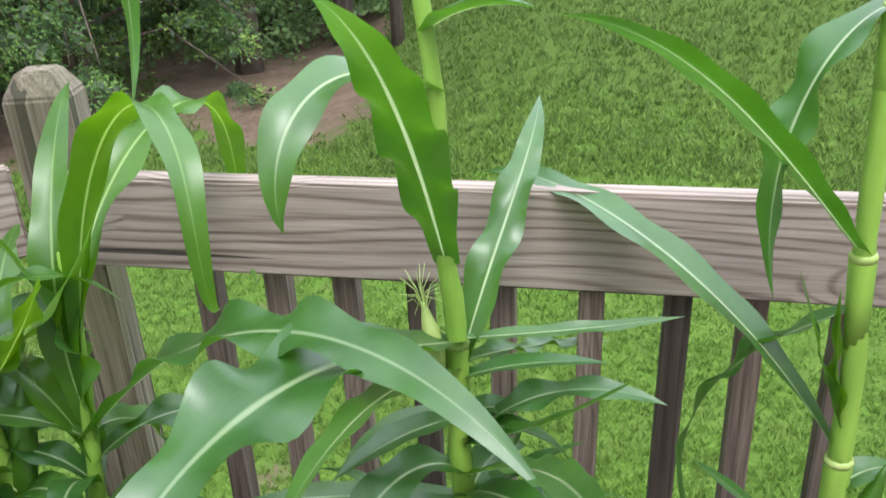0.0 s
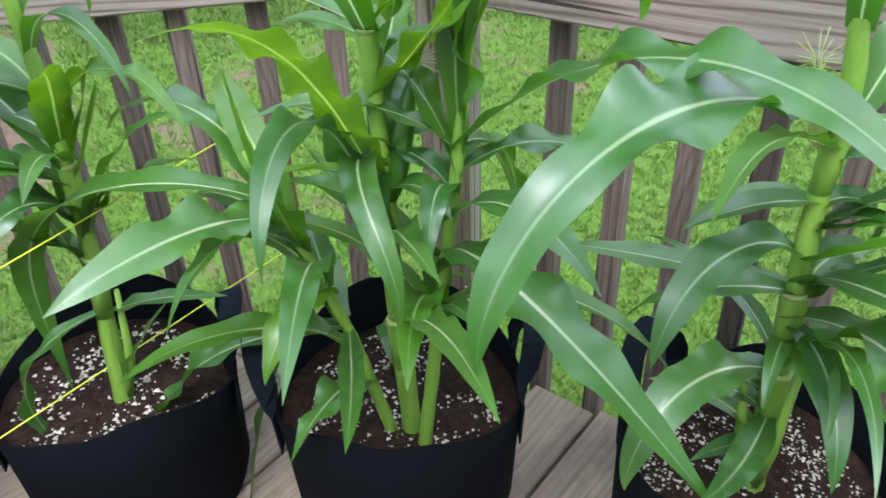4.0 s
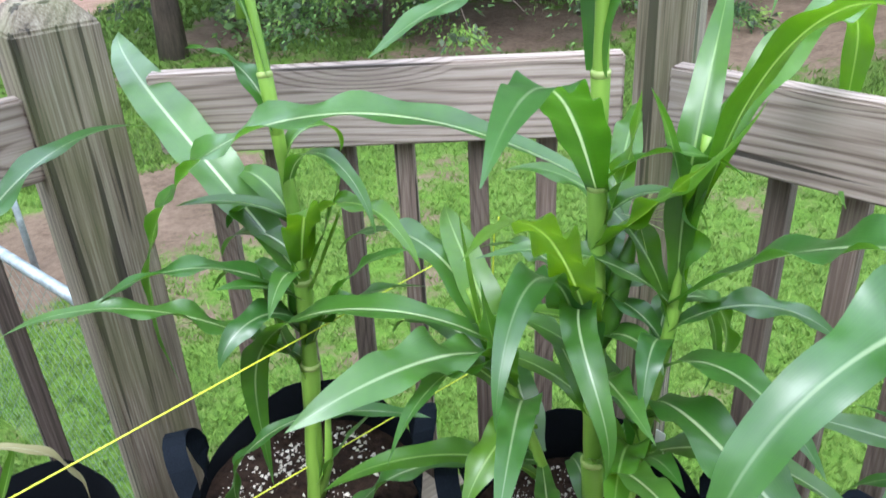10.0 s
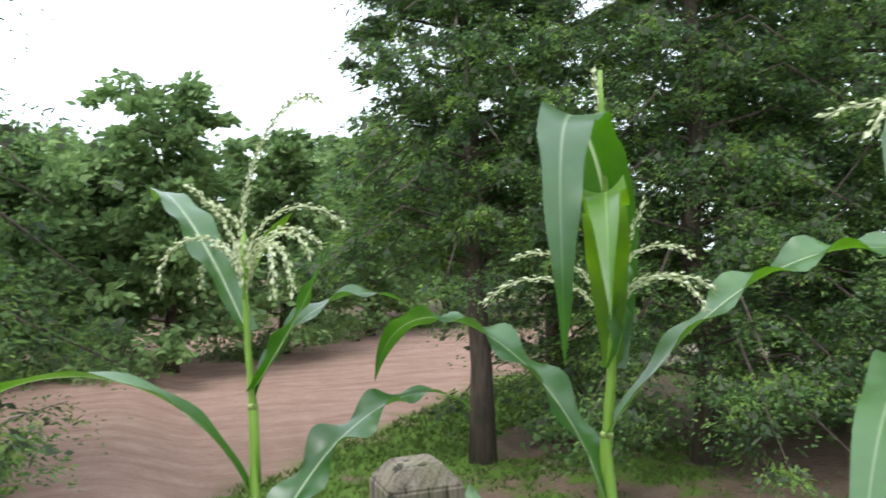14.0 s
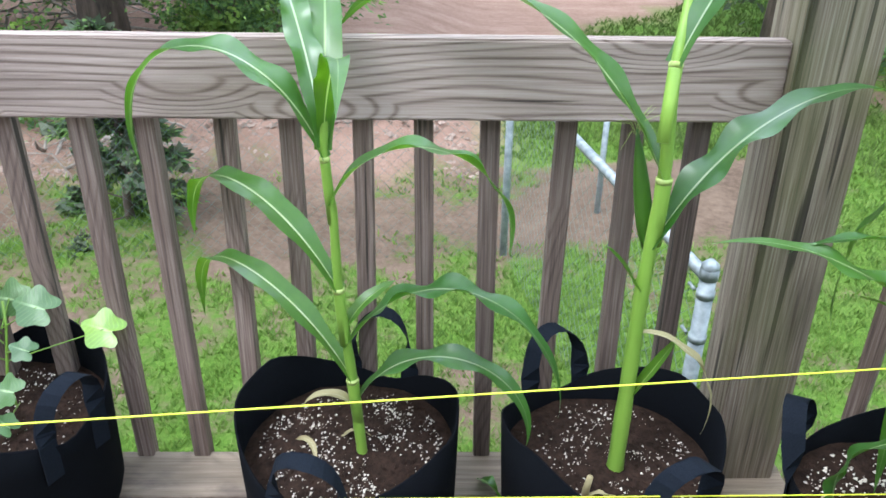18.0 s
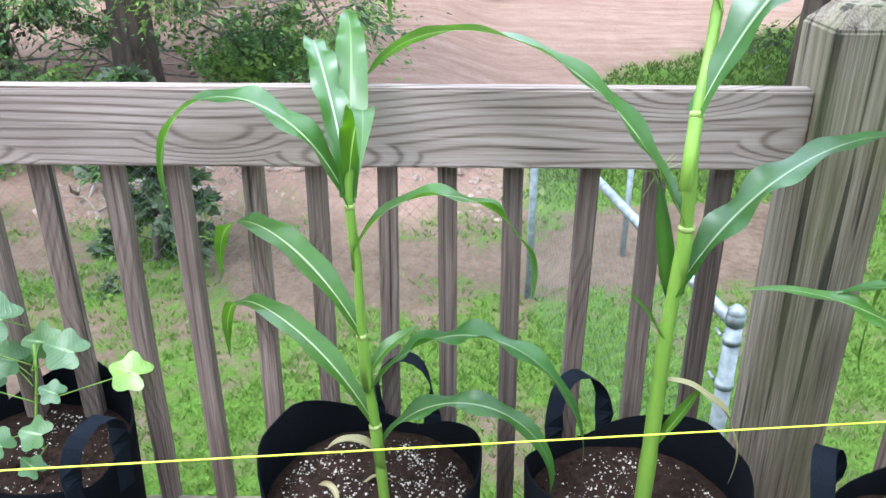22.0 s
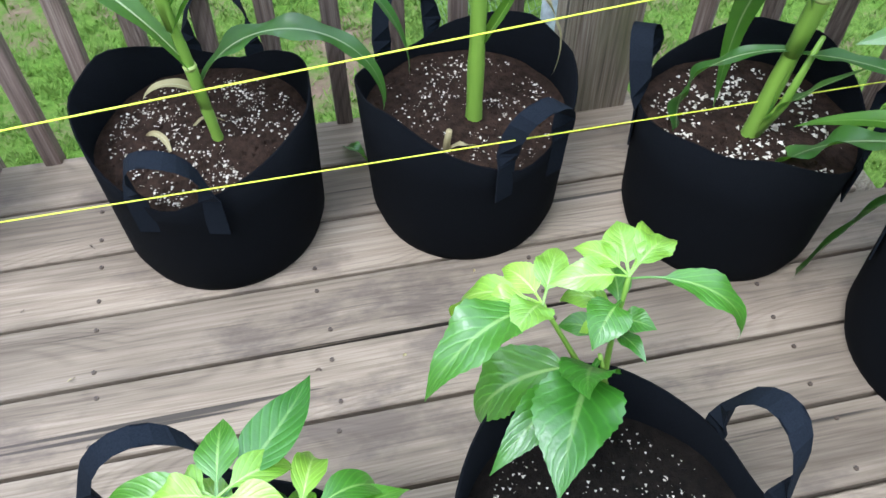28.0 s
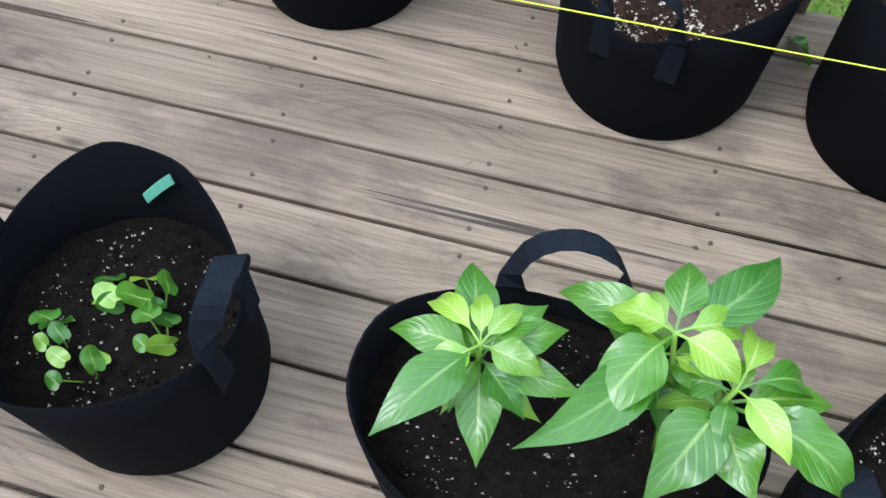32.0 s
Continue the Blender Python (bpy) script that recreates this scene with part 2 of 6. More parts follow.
CORN_LEAF = leaf_material("corn_leaf", (0.033, 0.118, 0.014), (0.066, 0.194, 0.027), 0.32, 0.36, (0.46, 0.56, 0.33), gloss=0.8)
CORN_BRIGHT = leaf_material("young_corn_leaf", (0.052, 0.162, 0.009), (0.094, 0.235, 0.016), 0.34, 0.38, (0.36, 0.52, 0.18))
CORN_DRY = leaf_material("dry_corn_leaf", (0.3, 0.26, 0.12), (0.42, 0.38, 0.2), 0.2, 0.7, (0.5, 0.48, 0.32), gloss=0.0)
PEPPER_LEAF = leaf_material("pepper_leaf", (0.035, 0.15, 0.012), (0.075, 0.24, 0.022), 0.27, 0.33, (0.25, 0.42, 0.12), 0.0, 0.45)
PEPPER_YOUNG = leaf_material("young_pepper_leaf", (0.14, 0.33, 0.025), (0.26, 0.46, 0.055), 0.26, 0.36, (0.45, 0.6, 0.2), 0.0, 0.6)
SQUASH_LEAF = leaf_material("vine_leaf", (0.045, 0.125, 0.035), (0.085, 0.19, 0.058), 0.25, 0.45, (0.3, 0.46, 0.22), 0.0, 0.3)

_s = Nodes("corn_stalk", 0.45)
_n = _s.noise(_s.mapped((30, 30, 3)), 1.0, 3)
_s.base(_s.ramp(_n, ((0.3, (0.15, 0.28, 0.035)), (0.7, (0.26, 0.42, 0.06)))))
STALK = _s.mat
_s = Nodes("corn_node", 0.5)
_s.base(_s.ramp(_s.noise(_s.mapped(), 40, 2), ((0.3, (0.27, 0.37, 0.08)), (0.7, (0.4, 0.48, 0.16)))))
NODE = _s.mat
_s = Nodes("tassel", 0.7)
_s.base(_s.ramp(_s.noise(_s.mapped(), 120, 3), ((0.3, (0.4, 0.47, 0.2)), (0.7, (0.75, 0.78, 0.55)))))
TASSEL = _s.mat
_s = Nodes("yellow_string", 0.5)
_s.base(_s.ramp(_s.noise(_s.mapped(), 300, 2), ((0.3, (0.6, 0.68, 0.03)), (0.7, (0.8, 0.85, 0.08)))))
STRING = _s.mat

_g = Nodes("lawn_and_dirt", 0.95)
_v = _g.mapped()
_fine = _g.noise(_v, 38, 6, 0.75)
_mid = _g.noise(_v, 3.2, 5, 0.65)
_big = _g.noise(_v, 0.45, 4, 0.6)
_grass = _g.ramp(_fine, ((0.25, (0.045, 0.09, 0.012)), (0.5, (0.1, 0.19, 0.026)), (0.75, (0.19, 0.3, 0.055))))
# darker greens: tree shade on the far lawn, put into the colour
_shaded_grass = _g.ramp(_fine, ((0.25, (0.035, 0.062, 0.01)), (0.5, (0.068, 0.112, 0.02)), (0.75, (0.12, 0.17, 0.038))))
_grass = _g.mix(_g.math("MULTIPLY", _g.ramp(_mid, ((0.4, (0, 0, 0)), (0.65, (1, 1, 1)))), 0.35), _grass, (0.16, 0.19, 0.06))
_attr3 = _g.node("Attribute", attribute_name="lawn_shade")
_grass = _g.mix(_attr3.outputs["Fac"], _grass, _shaded_grass)
_crumb = _g.noise(_v, 22, 6, 0.7)
_soil = _g.ramp(_g.math("ADD", _g.math("MULTIPLY", _mid, 0.5), _g.math("MULTIPLY", _crumb, 0.5)), ((0.32, (0.085, 0.058, 0.04)), (0.66, (0.235, 0.168, 0.122))))
_trk = _g.noise(_g.mapped((2.4, 0.45, 1), "Object", (0, 0, 0.3)), 1.3, 6, 0.7)
_hill = _g.ramp(_g.math("ADD", _g.math("MULTIPLY", _trk, 0.5), _g.math("MULTIPLY", _g.math("ADD", _mid, _crumb), 0.25)), ((0.34, (0.225, 0.137, 0.103)), (0.5, (0.325, 0.21, 0.16)), (0.66, (0.43, 0.3, 0.238))))
_attr = _g.node("Attribute", attribute_name="bare")
_edge = _g.math("ADD", _attr.outputs["Fac"], _g.math("ADD", _g.math("MULTIPLY", _g.math("SUBTRACT", _mid, 0.5), 1.0), _g.math("MULTIPLY", _g.math("SUBTRACT", _fine, 0.5), 0.5)))
_bare = _g.ramp(_edge, ((0.42, (0, 0, 0)), (0.6, (1, 1, 1))))
_attr2 = _g.node("Attribute", attribute_name="hill")
_col = _g.mix(_bare, _grass, _soil)
_col = _g.mix(_attr2.outputs["Fac"], _col, _hill)
_attr4 = _g.node("Attribute", attribute_name="road")
_col = _g.mix(_attr4.outputs["Fac"], _col, _g.ramp(_crumb, ((0.3, (0.2, 0.165, 0.12)), (0.7, (0.32, 0.275, 0.215)))))
_g.base(_col)
_g.bsdf.inputs["Specular IOR Level"].default_value = 0.1
_g.bump(_fine, 0.7, 0.03)
GROUND = _g.mat

_b = Nodes("bark", 0.95)
_n = _b.noise(_b.mapped((14, 14, 2.5)), 1.0, 5, 0.7)
_b.base(_b.ramp(_n, ((0.3, (0.035, 0.026, 0.02)), (0.7, (0.16, 0.115, 0.09)))))
_b.bump(_n, 0.8, 0.02)
BARK = _b.mat


def foliage(name, a, b, c, trans=0.2, patch=1.3, single=0.7):
    """Leaves in three greens: patches of the first two, single leaves of the third."""
    f = Nodes(name, 0.75)
    geo = f.node("NewGeometry")
    n = f.noise(f.mapped(), patch, 3)
    stops = ((0.35, a), (0.7, b)) if single > 0.5 else ((0.36, a), (0.5, b), (0.64, c))
    col = f.mix(f.math("MULTIPLY", geo.outputs["Random Per Island"], single), f.ramp(n, stops), c)
    f.base(col)
    tr = f.node("BsdfTranslucent")
    f.link(col, tr.inputs[0])
    ms = f.node("MixShader")
    ms.inputs[0].default_value = trans
    f.link(f.bsdf.outputs[0], ms.inputs[1])
    f.link(tr.outputs[0], ms.inputs[2])
    f.link(ms.outputs[0], f.out.inputs[0])
    return f.mat


CEDAR = foliage("cedar_foliage", (0.048, 0.108, 0.05), (0.11, 0.21, 0.06), (0.26, 0.4, 0.075), 0.4, 3.2, 0.24)
# dark greens that paint the shade deep inside a cedar crown
CEDAR_INNER_SHADE = foliage("cedar_shaded_foliage", (0.045, 0.07, 0.042), (0.075, 0.105, 0.055), (0.12, 0.13, 0.075), 0.2)
BROADLEAF = foliage("broadleaf_foliage", (0.1, 0.18, 0.07), (0.18, 0.3, 0.095), (0.32, 0.45, 0.16), 0.35)
_m = Nodes("galvanised_steel", 0.62)
_m.bsdf.inputs["Metallic"].default_value = 0.6
_m.base(_m.ramp(_m.noise(_m.mapped(), 25, 4), ((0.3, (0.2, 0.23, 0.24)), (0.7, (0.4, 0.44, 0.45)))))
STEEL = _m.mat
_m = Nodes("fence_wire", 0.6)
_m.base((0.13, 0.18, 0.155))
WIRE = _m.mat


# ---- mesh helpers ----
def mesh_of(name, verts, faces, material, smooth=False, uvs=None):
    me = bpy.data.meshes.new(name)
    me.from_pydata([tuple(v) for v in verts], [], [tuple(f) for f in faces])
    me.materials.append(material)
    if uvs is not None:
        lay = me.uv_layers.new(name="UVMap")
        for lp in me.loops:
            lay.data[lp.index].uv = uvs[lp.vertex_index]
    if smooth:
        me.polygons.foreach_set("use_smooth", [True] * len(me.polygons))
    me.update()
    return me


def part_mesh(name, me, parent=None, label=""):
    ob = new(name, me)
    ob.parent = parent
    if label:
        tagged(ob, label)
    return ob


def part(name, bm, material, parent=None, label="", smooth=False):
    me = bpy.data.meshes.new(name)
    bm.to_mesh(me)
    bm.free()
    me.materials.append(material)
    if smooth:
        me.polygons.foreach_set("use_smooth", [True] * len(me.polygons))
    return part_mesh(name, me, parent, label)


def empty(name, m=None):
    ob = new(name)
    if m is not None:
        ob.matrix_world = m
    return ob


def block(size, bevel=0.003, centre=(0, 0, 0), segments=1):
    """A box with worn edges."""
    bm = bmesh.new()
    bmesh.ops.create_cube(bm, size=1.0)
    bmesh.ops.scale(bm, vec=size, verts=bm.verts)
    if bevel:
        bmesh.ops.bevel(bm, geom=bm.edges[:], offset=bevel, segments=segments, affect="EDGES")
    bmesh.ops.translate(bm, vec=centre, verts=bm.verts)
    return bm


def tube_data(points, radii, sides=8, cap=True):
    """Vertices and faces of a tube along points."""
    pts = [Vector(p) for p in points]
    vs, fs = [], []
    up = Vector((0, 0, 1))
    last = None
    for i, p in enumerate(pts):
        d = (pts[min(i + 1, len(pts) - 1)] - pts[max(i - 1, 0)]).normalized()
        if last is None:
            ref = up if abs(d.z) < 0.9 else Vector((1, 0, 0))
            a = d.cross(ref).normalized()
        else:
            a = (last - d * last.dot(d)).normalized()
        last = a
        b = d.cross(a)
        r = radii[i] if hasattr(radii, "__len__") else radii
        for k in range(sides):
            w = 2 * math.pi * k / sides
            vs.append(p + (a * math.cos(w) + b * math.sin(w)) * r)
    for i in range(len(pts) - 1):
        for k in range(sides):
            k2 = (k + 1) % sides
            fs.append((i * sides + k, i * sides + k2, (i + 1) * sides + k2, (i + 1) * sides + k))
    if cap:
        fs.append(tuple(range(sides - 1, -1, -1)))
        fs.append(tuple((len(pts) - 1) * sides + k for k in range(sides)))
    return vs, fs


def tube(name, points, radii, material, parent=None, label="", sides=8):
    vs, fs = tube_data(points, radii, sides)
    return part_mesh(name, mesh_of(name, vs, fs, material, True), parent, label)


# ---- plan of the deck ----
XC = -1.295        # inner face of the rail along y
RAIL_T, RAIL_H, RAIL_TOP = 0.038, 0.143, 0.943
POST_A = (-0.695, 1.36)    # corner post between the two outer runs
POST_C = (-1.334, 0.568)   # big corner post
C_END = -2.3


def front_edge(x):
    """Inner face of the front rail, which runs slightly askew."""
    return 1.304 + 0.11 * (x + 0.481)


# ---- deck and railings ----
def rail_run(name, start, end, spacing, first, group, label):
    """A rail board on edge with balusters fixed behind it. start to end runs with the outside on the left hand."""
    a, b = Vector((*start, 0)), Vector((*end, 0))
    d = (b - a).normalized()
    out = Vector((-d.y, d.x, 0))
    length = (b - a).length
    ang = math.degrees(math.atan2(d.y, d.x))
    m = pose(a.x, a.y, 0, 0, 0, ang)
    root = tagged(empty(name, m), label, "railing", group)
    top = part("rail_board", block((length, RAIL_T, RAIL_H), 0.004, (length / 2, RAIL_T / 2, RAIL_TOP - RAIL_H / 2), 2), RAIL_WOOD, root)
    rng = random.Random(len(name) + int(length * 100))
    me = None
    x = first
    while x < length - 0.02:
        bm_ob = None
        if me is None:
            bm = block((0.036, 0.036, 1.06), 0.003, (0, 0, 0.31))
            me = bpy.data.meshes.new("baluster")
            bm.to_mesh(me)
            bm.free()
            me.materials.append(BALUSTER_WOOD)
        ob = new("baluster", me)
        ob.parent = root
        ob.matrix_local = pose(x + rng.uniform(-0.006, 0.006), RAIL_T + 0.019, 0, rng.uniform(-0.4, 0.4), rng.uniform(-0.7, 0.7), 0)
        x += spacing
    return root


def post(name, x, y, turn, w, label):
    """A square post with a chamfered top."""
    root = tagged(empty(name, pose(x, y, 0, 0, 0, turn)), label, "post")
    bm = bmesh.new()
    rings = ((-0.9, w), (1.045, w), (1.082, w * 0.55))
    prev = None
    for z, r in rings:
        ring = [bm.verts.new((sx * r, sy * r, z)) for sx, sy in ((-1, -1), (1, -1), (1, 1), (-1, 1))]
        if prev:
            for k in range(4):
                bm.faces.new((prev[k], prev[(k + 1) % 4], ring[(k + 1) % 4], ring[k]))
        else:
            bm.faces.new(ring[::-1])
        prev = ring
    bm.faces.new(prev)
    bmesh.ops.bevel(bm, geom=bm.edges[:], offset=0.004, segments=2, affect="EDGES")
    part("timber", bm, POST_WOOD, root)
    return root


def build_railings():
    lab = "weathered grey-brown wooden deck railing with square balusters"
    rail_run("railing", (-0.64, front_edge(-0.64)), (2.7, front_edge(2.7)), 0.1171, 0.178, "deck railing", lab)
    rail_run("railing", (-1.262, 0.686), (-0.735, 1.298), 0.1215, 0.069, "deck railing", lab)
    rail_run("railing", (XC, C_END), (XC, POST_C[1] - 0.07), 0.126, 0.041, "deck railing", lab)
    post("railing_post", POST_C[0], POST_C[1], 0, 0.07, "thick weathered square wooden post with a chamfered top")
    post("railing_post", POST_A[0], POST_A[1], 22, 0.046, "weathered square wooden corner post with moss on top")


build_railings()


def build_deck():
    deck = tagged(empty("deck_floor"), "weathered brown wooden deck boards with dark gaps", "deck", kind="structure")
    pitch, gap = 0.1463, 0.008
    w = pitch - gap
    xs = [-0.184 + gap / 2 + pitch * k for k in range(-8, 19)]
    for i, x0 in enumerate(xs):
        xm = x0 + w / 2
        # the front edge follows the chamfered corner
        if xm < POST_A[0]:
            f = (xm - POST_C[0]) / (POST_A[0] - POST_C[0])
            y1 = POST_C[1] + f * (POST_A[1] - POST_C[1]) + 0.03
            y1 = max(y1, 0.55)
        else:
            y1 = front_edge(xm) + 0.03
        y0 = -3.2
        bm = block((w, y1 - y0, 0.028), 0.003, (0, 0, 0))
        ob = part("deck_board", bm, DECK_WOOD, deck)
        ob.location = (xm, (y0 + y1) / 2, -0.014)
    screw = bpy.data.meshes.new("screw")
    sb = bmesh.new()
    bmesh.ops.create_cone(sb, cap_ends=True, segments=10, radius1=0.0048, radius2=0.004, depth=0.003)
    sb.to_mesh(screw)
    sb.free()
    screw.materials.append(SCREW)
    rng = random.Random(21)
    for x0 in xs[1:14]:
        for k in range(6):
            for off in (0.028, w - 0.028):
                sy = -1.32 + 0.406 * k
                if x0 + off < -1.2 and sy > 0.5:
                    continue
                ob = new("screw", screw)
                ob.parent = deck
                ob.location = (x0 + off + rng.uniform(-0.006, 0.006), sy + rng.uniform(-0.008, 0.008), 0.0008)
    under = part("rim", block((3.9, 4.4, 0.2), 0, (0.72, -1.1, -0.14)), POST_WOOD, deck)
    return deck


build_deck()


def build_unseen_walls():
    """Plain unseen walls, added to close the deck behind the camera and cut the light from there."""
    paint = Nodes("unseen_wall_paint", 0.6)
    paint.base(paint.ramp(paint.noise(paint.mapped((1, 1, 6)), 3, 4), ((0.3, (0.36, 0.33, 0.29)), (0.7, (0.46, 0.43, 0.38)))))
    for name, length, m in (("wall_south", 5.0, pose(-1.3, -3.35, 0)), ("wall_east", 4.6, pose(2.75, -3.3, 0, 0, 0, 90))):
        wall = tagged(empty(name, m), "unseen beige clapboard wall added behind the deck to block light", "wall", kind="structure")
        part("wall_core", block((length, 0.12, 4.2), 0.004, (length / 2, -0.06, 1.15)), paint.mat, wall)
        for k in range(19):
            part("clapboard", block((length, 0.014, 0.148), 0.003, (length / 2, 0.0095, 0.09 + 0.15 * k)), paint.mat, wall)


build_unseen_walls()


# ---- grow bags ----
def grow_bag(x, y, r=0.185, h=0.30, soil=0.22, turn=0.0, perlite=200, dip=0.075, crumb=1.0, label="black felt grow bag with strap handles", seed=0, soil_mat=SOIL, taper=0.94, oval=1.0):
    rng = random.Random(seed)
    root = tagged(empty("grow_bag", pose(x, y, 0, 0, 0, turn)), label, "grow bag", "grow bags on the deck")
    root.matrix_world = root.matrix_world @ Matrix.Diagonal((oval, 1.0 / oval ** 0.65, 1.0, 1.0))
    n = 48
    ph = rng.uniform(0, 6.28)

    def wall(a, t, inner):
        rr = r * (taper + (1 - taper) * t) * (1 + 0.012 * math.sin(2 * a + ph) * t + 0.008 * math.sin(5 * a + ph * 2) * t)
        if t < 0.12:
            rr *= 0.95 + 0.05 * (t / 0.12)
        z = h * t
        if t > 0.99:
            z += dip * (-0.55 * math.cos(2 * a + 0.15 * math.sin(ph)) - 0.2 * max(0, math.cos(4 * a + 0.4)) ** 2) + 0.007 * math.sin(3 * a + ph)
        return Vector((math.cos(a) * (rr - inner), math.sin(a) * (rr - inner), z))

    ts = (0.0, 0.04, 0.12, 0.4, 0.7, 1.0)
    vs, fs = [], []
    for t in ts:
        for k in range(n):
            v = wall(2 * math.pi * k / n, t, 0)
            vs.append(v)
    low = soil / h * 0.9
    for t in (1.0, low):
        for k in range(n):
            v = wall(2 * math.pi * k / n, t, 0.004)
            vs.append(v)
    rings = len(ts) + 2
    for i in range(rings - 1):
        for k in range(n):
            k2 = (k + 1) % n
            fs.append((i * n + k, i * n + k2, (i + 1) * n + k2, (i + 1) * n + k))
    fs.append(tuple(range(n - 1, -1, -1)))
    body = part_mesh("felt_body", mesh_of("felt_body", vs, fs, FELT, True), root)
    # soil
    vs, fs = [Vector((0, 0, soil + 0.012))], []
    rs = (0.25, 0.5, 0.75, 1.0)
    for q in rs:
        for k in range(n):
            a = 2 * math.pi * k / n
            v = wall(a, low, 0.003) * q
            v.z = soil + 0.012 * (1 - q) + noise.noise(Vector((v.x * 18 + seed, v.y * 18, 0))) * 0.008
            vs.append(v)
    for k in range(n):
        fs.append((0, 1 + k, 1 + (k + 1) % n))
    for i in range(len(rs) - 1):
        for k in range(n):
            k2 = (k + 1) % n
            fs.append((1 + i * n + k, 1 + (i + 1) * n + k, 1 + (i + 1) * n + k2, 1 + i * n + k2))
    part_mesh("soil", mesh_of("soil", vs, fs, soil_mat, True), root, "dark moist potting soil")
    # clods of soil
    vs, fs = [], []
    for k in range(420):
        a, q = rng.uniform(0, 6.28), math.sqrt(rng.random()) * 0.97
        px, py = math.cos(a) * q * r * taper * 0.95, math.sin(a) * q * r * taper * 0.95
        c = Vector((px, py, soil + 0.011 * (1 - q) + noise.noise(Vector((px * 18 + seed, py * 18, 0))) * 0.008))
        s = rng.uniform(0.002, 0.0075)
        b = len(vs)
        for d in ((1, 0, 0), (-0.5, 0.85, 0.1), (-0.5, -0.85, 0), (0, 0, 0.8)):
            vs.append(c + Vector(d) * s * rng.uniform(0.6, 1.4))
        fs += [(b, b + 1, b + 3), (b + 1, b + 2, b + 3), (b + 2, b, b + 3)]
    tagged(part_mesh("soil_crumb", mesh_of("soil_crumb", vs, fs, soil_mat), root, "crumbly dark soil"), kind="stuff")
    # perlite crumbs, gathered in patches
    vs, fs = [], []
    rr = r * taper * 0.95
    placed = 0
    while placed < perlite:
        a, q = rng.uniform(0, 6.28), math.sqrt(rng.random()) * 0.95
        px, py = math.cos(a) * q * rr, math.sin(a) * q * rr
        if 0.7 * noise.noise(Vector((px * 14 + seed * 3, py * 14, 2))) + 0.5 * noise.noise(Vector((px * 45 + seed, py * 45, 5))) < rng.uniform(-0.25, 0.5):
            continue
        placed += 1
        c = Vector((px, py, soil + 0.011 * (1 - q) + 0.0015 + noise.noise(Vector((px * 18 + seed, py * 18, 0))) * 0.008))
        s = (0.0009 + 0.003 * rng.random() ** 2.2) * crumb
        b = len(vs)
        for d in ((1, 0, 0), (-0.5, 0.85, 0.1), (-0.5, -0.85, 0), (0, 0, 1)):
            vs.append(c + Vector(d) * s * rng.uniform(0.7, 1.3))
        fs += [(b, b + 1, b + 3), (b + 1, b + 2, b + 3), (b + 2, b, b + 3), (b, b + 2, b + 1)]
    if perlite:
        tagged(part_mesh("perlite", mesh_of("perlite", vs, fs, PERLITE), root, "white perlite crumbs scattered on the soil"), kind="stuff")
    # two strap handles
    for side in (0.0, math.pi):
        vs, fs = [], []
        m = 20
        for i in range(m + 1):
            u = i / m
            if u < 0.25:
                a, z, ro = -0.3, 0.62 * h + (h * 0.36) * u / 0.25, 0.002
            elif u > 0.75:
                a, z, ro = 0.3, 0.62 * h + (h * 0.36) * (1 - u) / 0.25, 0.002
            else:
                w = (u - 0.25) / 0.5
                a = -0.3 * math.cos(w * math.pi)
                z = h * 0.98 + 0.095 * math.sin(w * math.pi) ** 0.8
                ro = 0.002 + 0.012 * math.sin(w * math.pi)
            c = wall(side + a, min(1, z / h) * 0.985, 0)
            c.z = z
            nrm = Vector((math.cos(side), math.sin(side), 0))
            tan = Vector((-math.sin(side), math.cos(side), 0))
            w = 0.5 if u < 0.25 or u > 0.75 else 1
            if u < 0.25 or u > 0.75:
                across = tan
            else:
                ww = (u - 0.25) / 0.5 * math.pi
                across = (tan * abs(math.cos(ww)) * 0.4 + nrm * 1.0).normalized() if 0.2 < ww < 2.94 else (tan + nrm * 0.6).normalized()
            for sgn, off in ((-1, 0.0), (1, 0.0), (1, 0.003), (-1, 0.003)):
                vs.append(c + across * 0.018 * sgn + nrm * (ro + off))
        for i in range(m):
            for k in range(4):
                k2 = (k + 1) % 4
                fs.append((i * 4 + k, i * 4 + k2, (i + 1) * 4 + k2, (i + 1) * 4 + k))
        fs += [(3, 2, 1, 0), (m * 4, m * 4 + 1, m * 4 + 2, m * 4 + 3)]
        part_mesh("strap_handle", mesh_of("strap_handle", vs, fs, STRAP), root)
    return root


# centre, radius, handle direction, soil height, crumbs, crumb size
BAGS = (
    (-1.2, -0.93, 0.19, 62, 0.22, 420, 0.9, 7, SOIL),
    (-1.11, -0.258, 0.205, -14, 0.22, 1200, 1.0, 1, SOIL),
    (-1.075, 0.217, 0.196, 24, 0.22, 700, 0.9, 2, SOIL),
    (-0.922, 0.702, 0.2, -124, 0.235, 600, 1.7, 3, SOIL),
    (-0.525, 0.985, 0.205, 40, 0.22, 800, 1.4, 4, SOIL),
    (0.005, 1.17, 0.2, 165, 0.22, 1300, 1.15, 5, SOIL),
    (0.455, 1.2, 0.21, 66, 0.22, 1300, 1.05, 6, SOIL),
    (-0.262, -0.315, 0.211, -176, 0.21, 300, 0.8, 8, WET_SOIL),
    (-0.262, 0.218, 0.2, 104, 0.195, 700, 0.85, 9, WET_SOIL),
    (-0.262, -0.902, 0.18, 93, 0.195, 260, 0.8, 10, WET_SOIL),
)
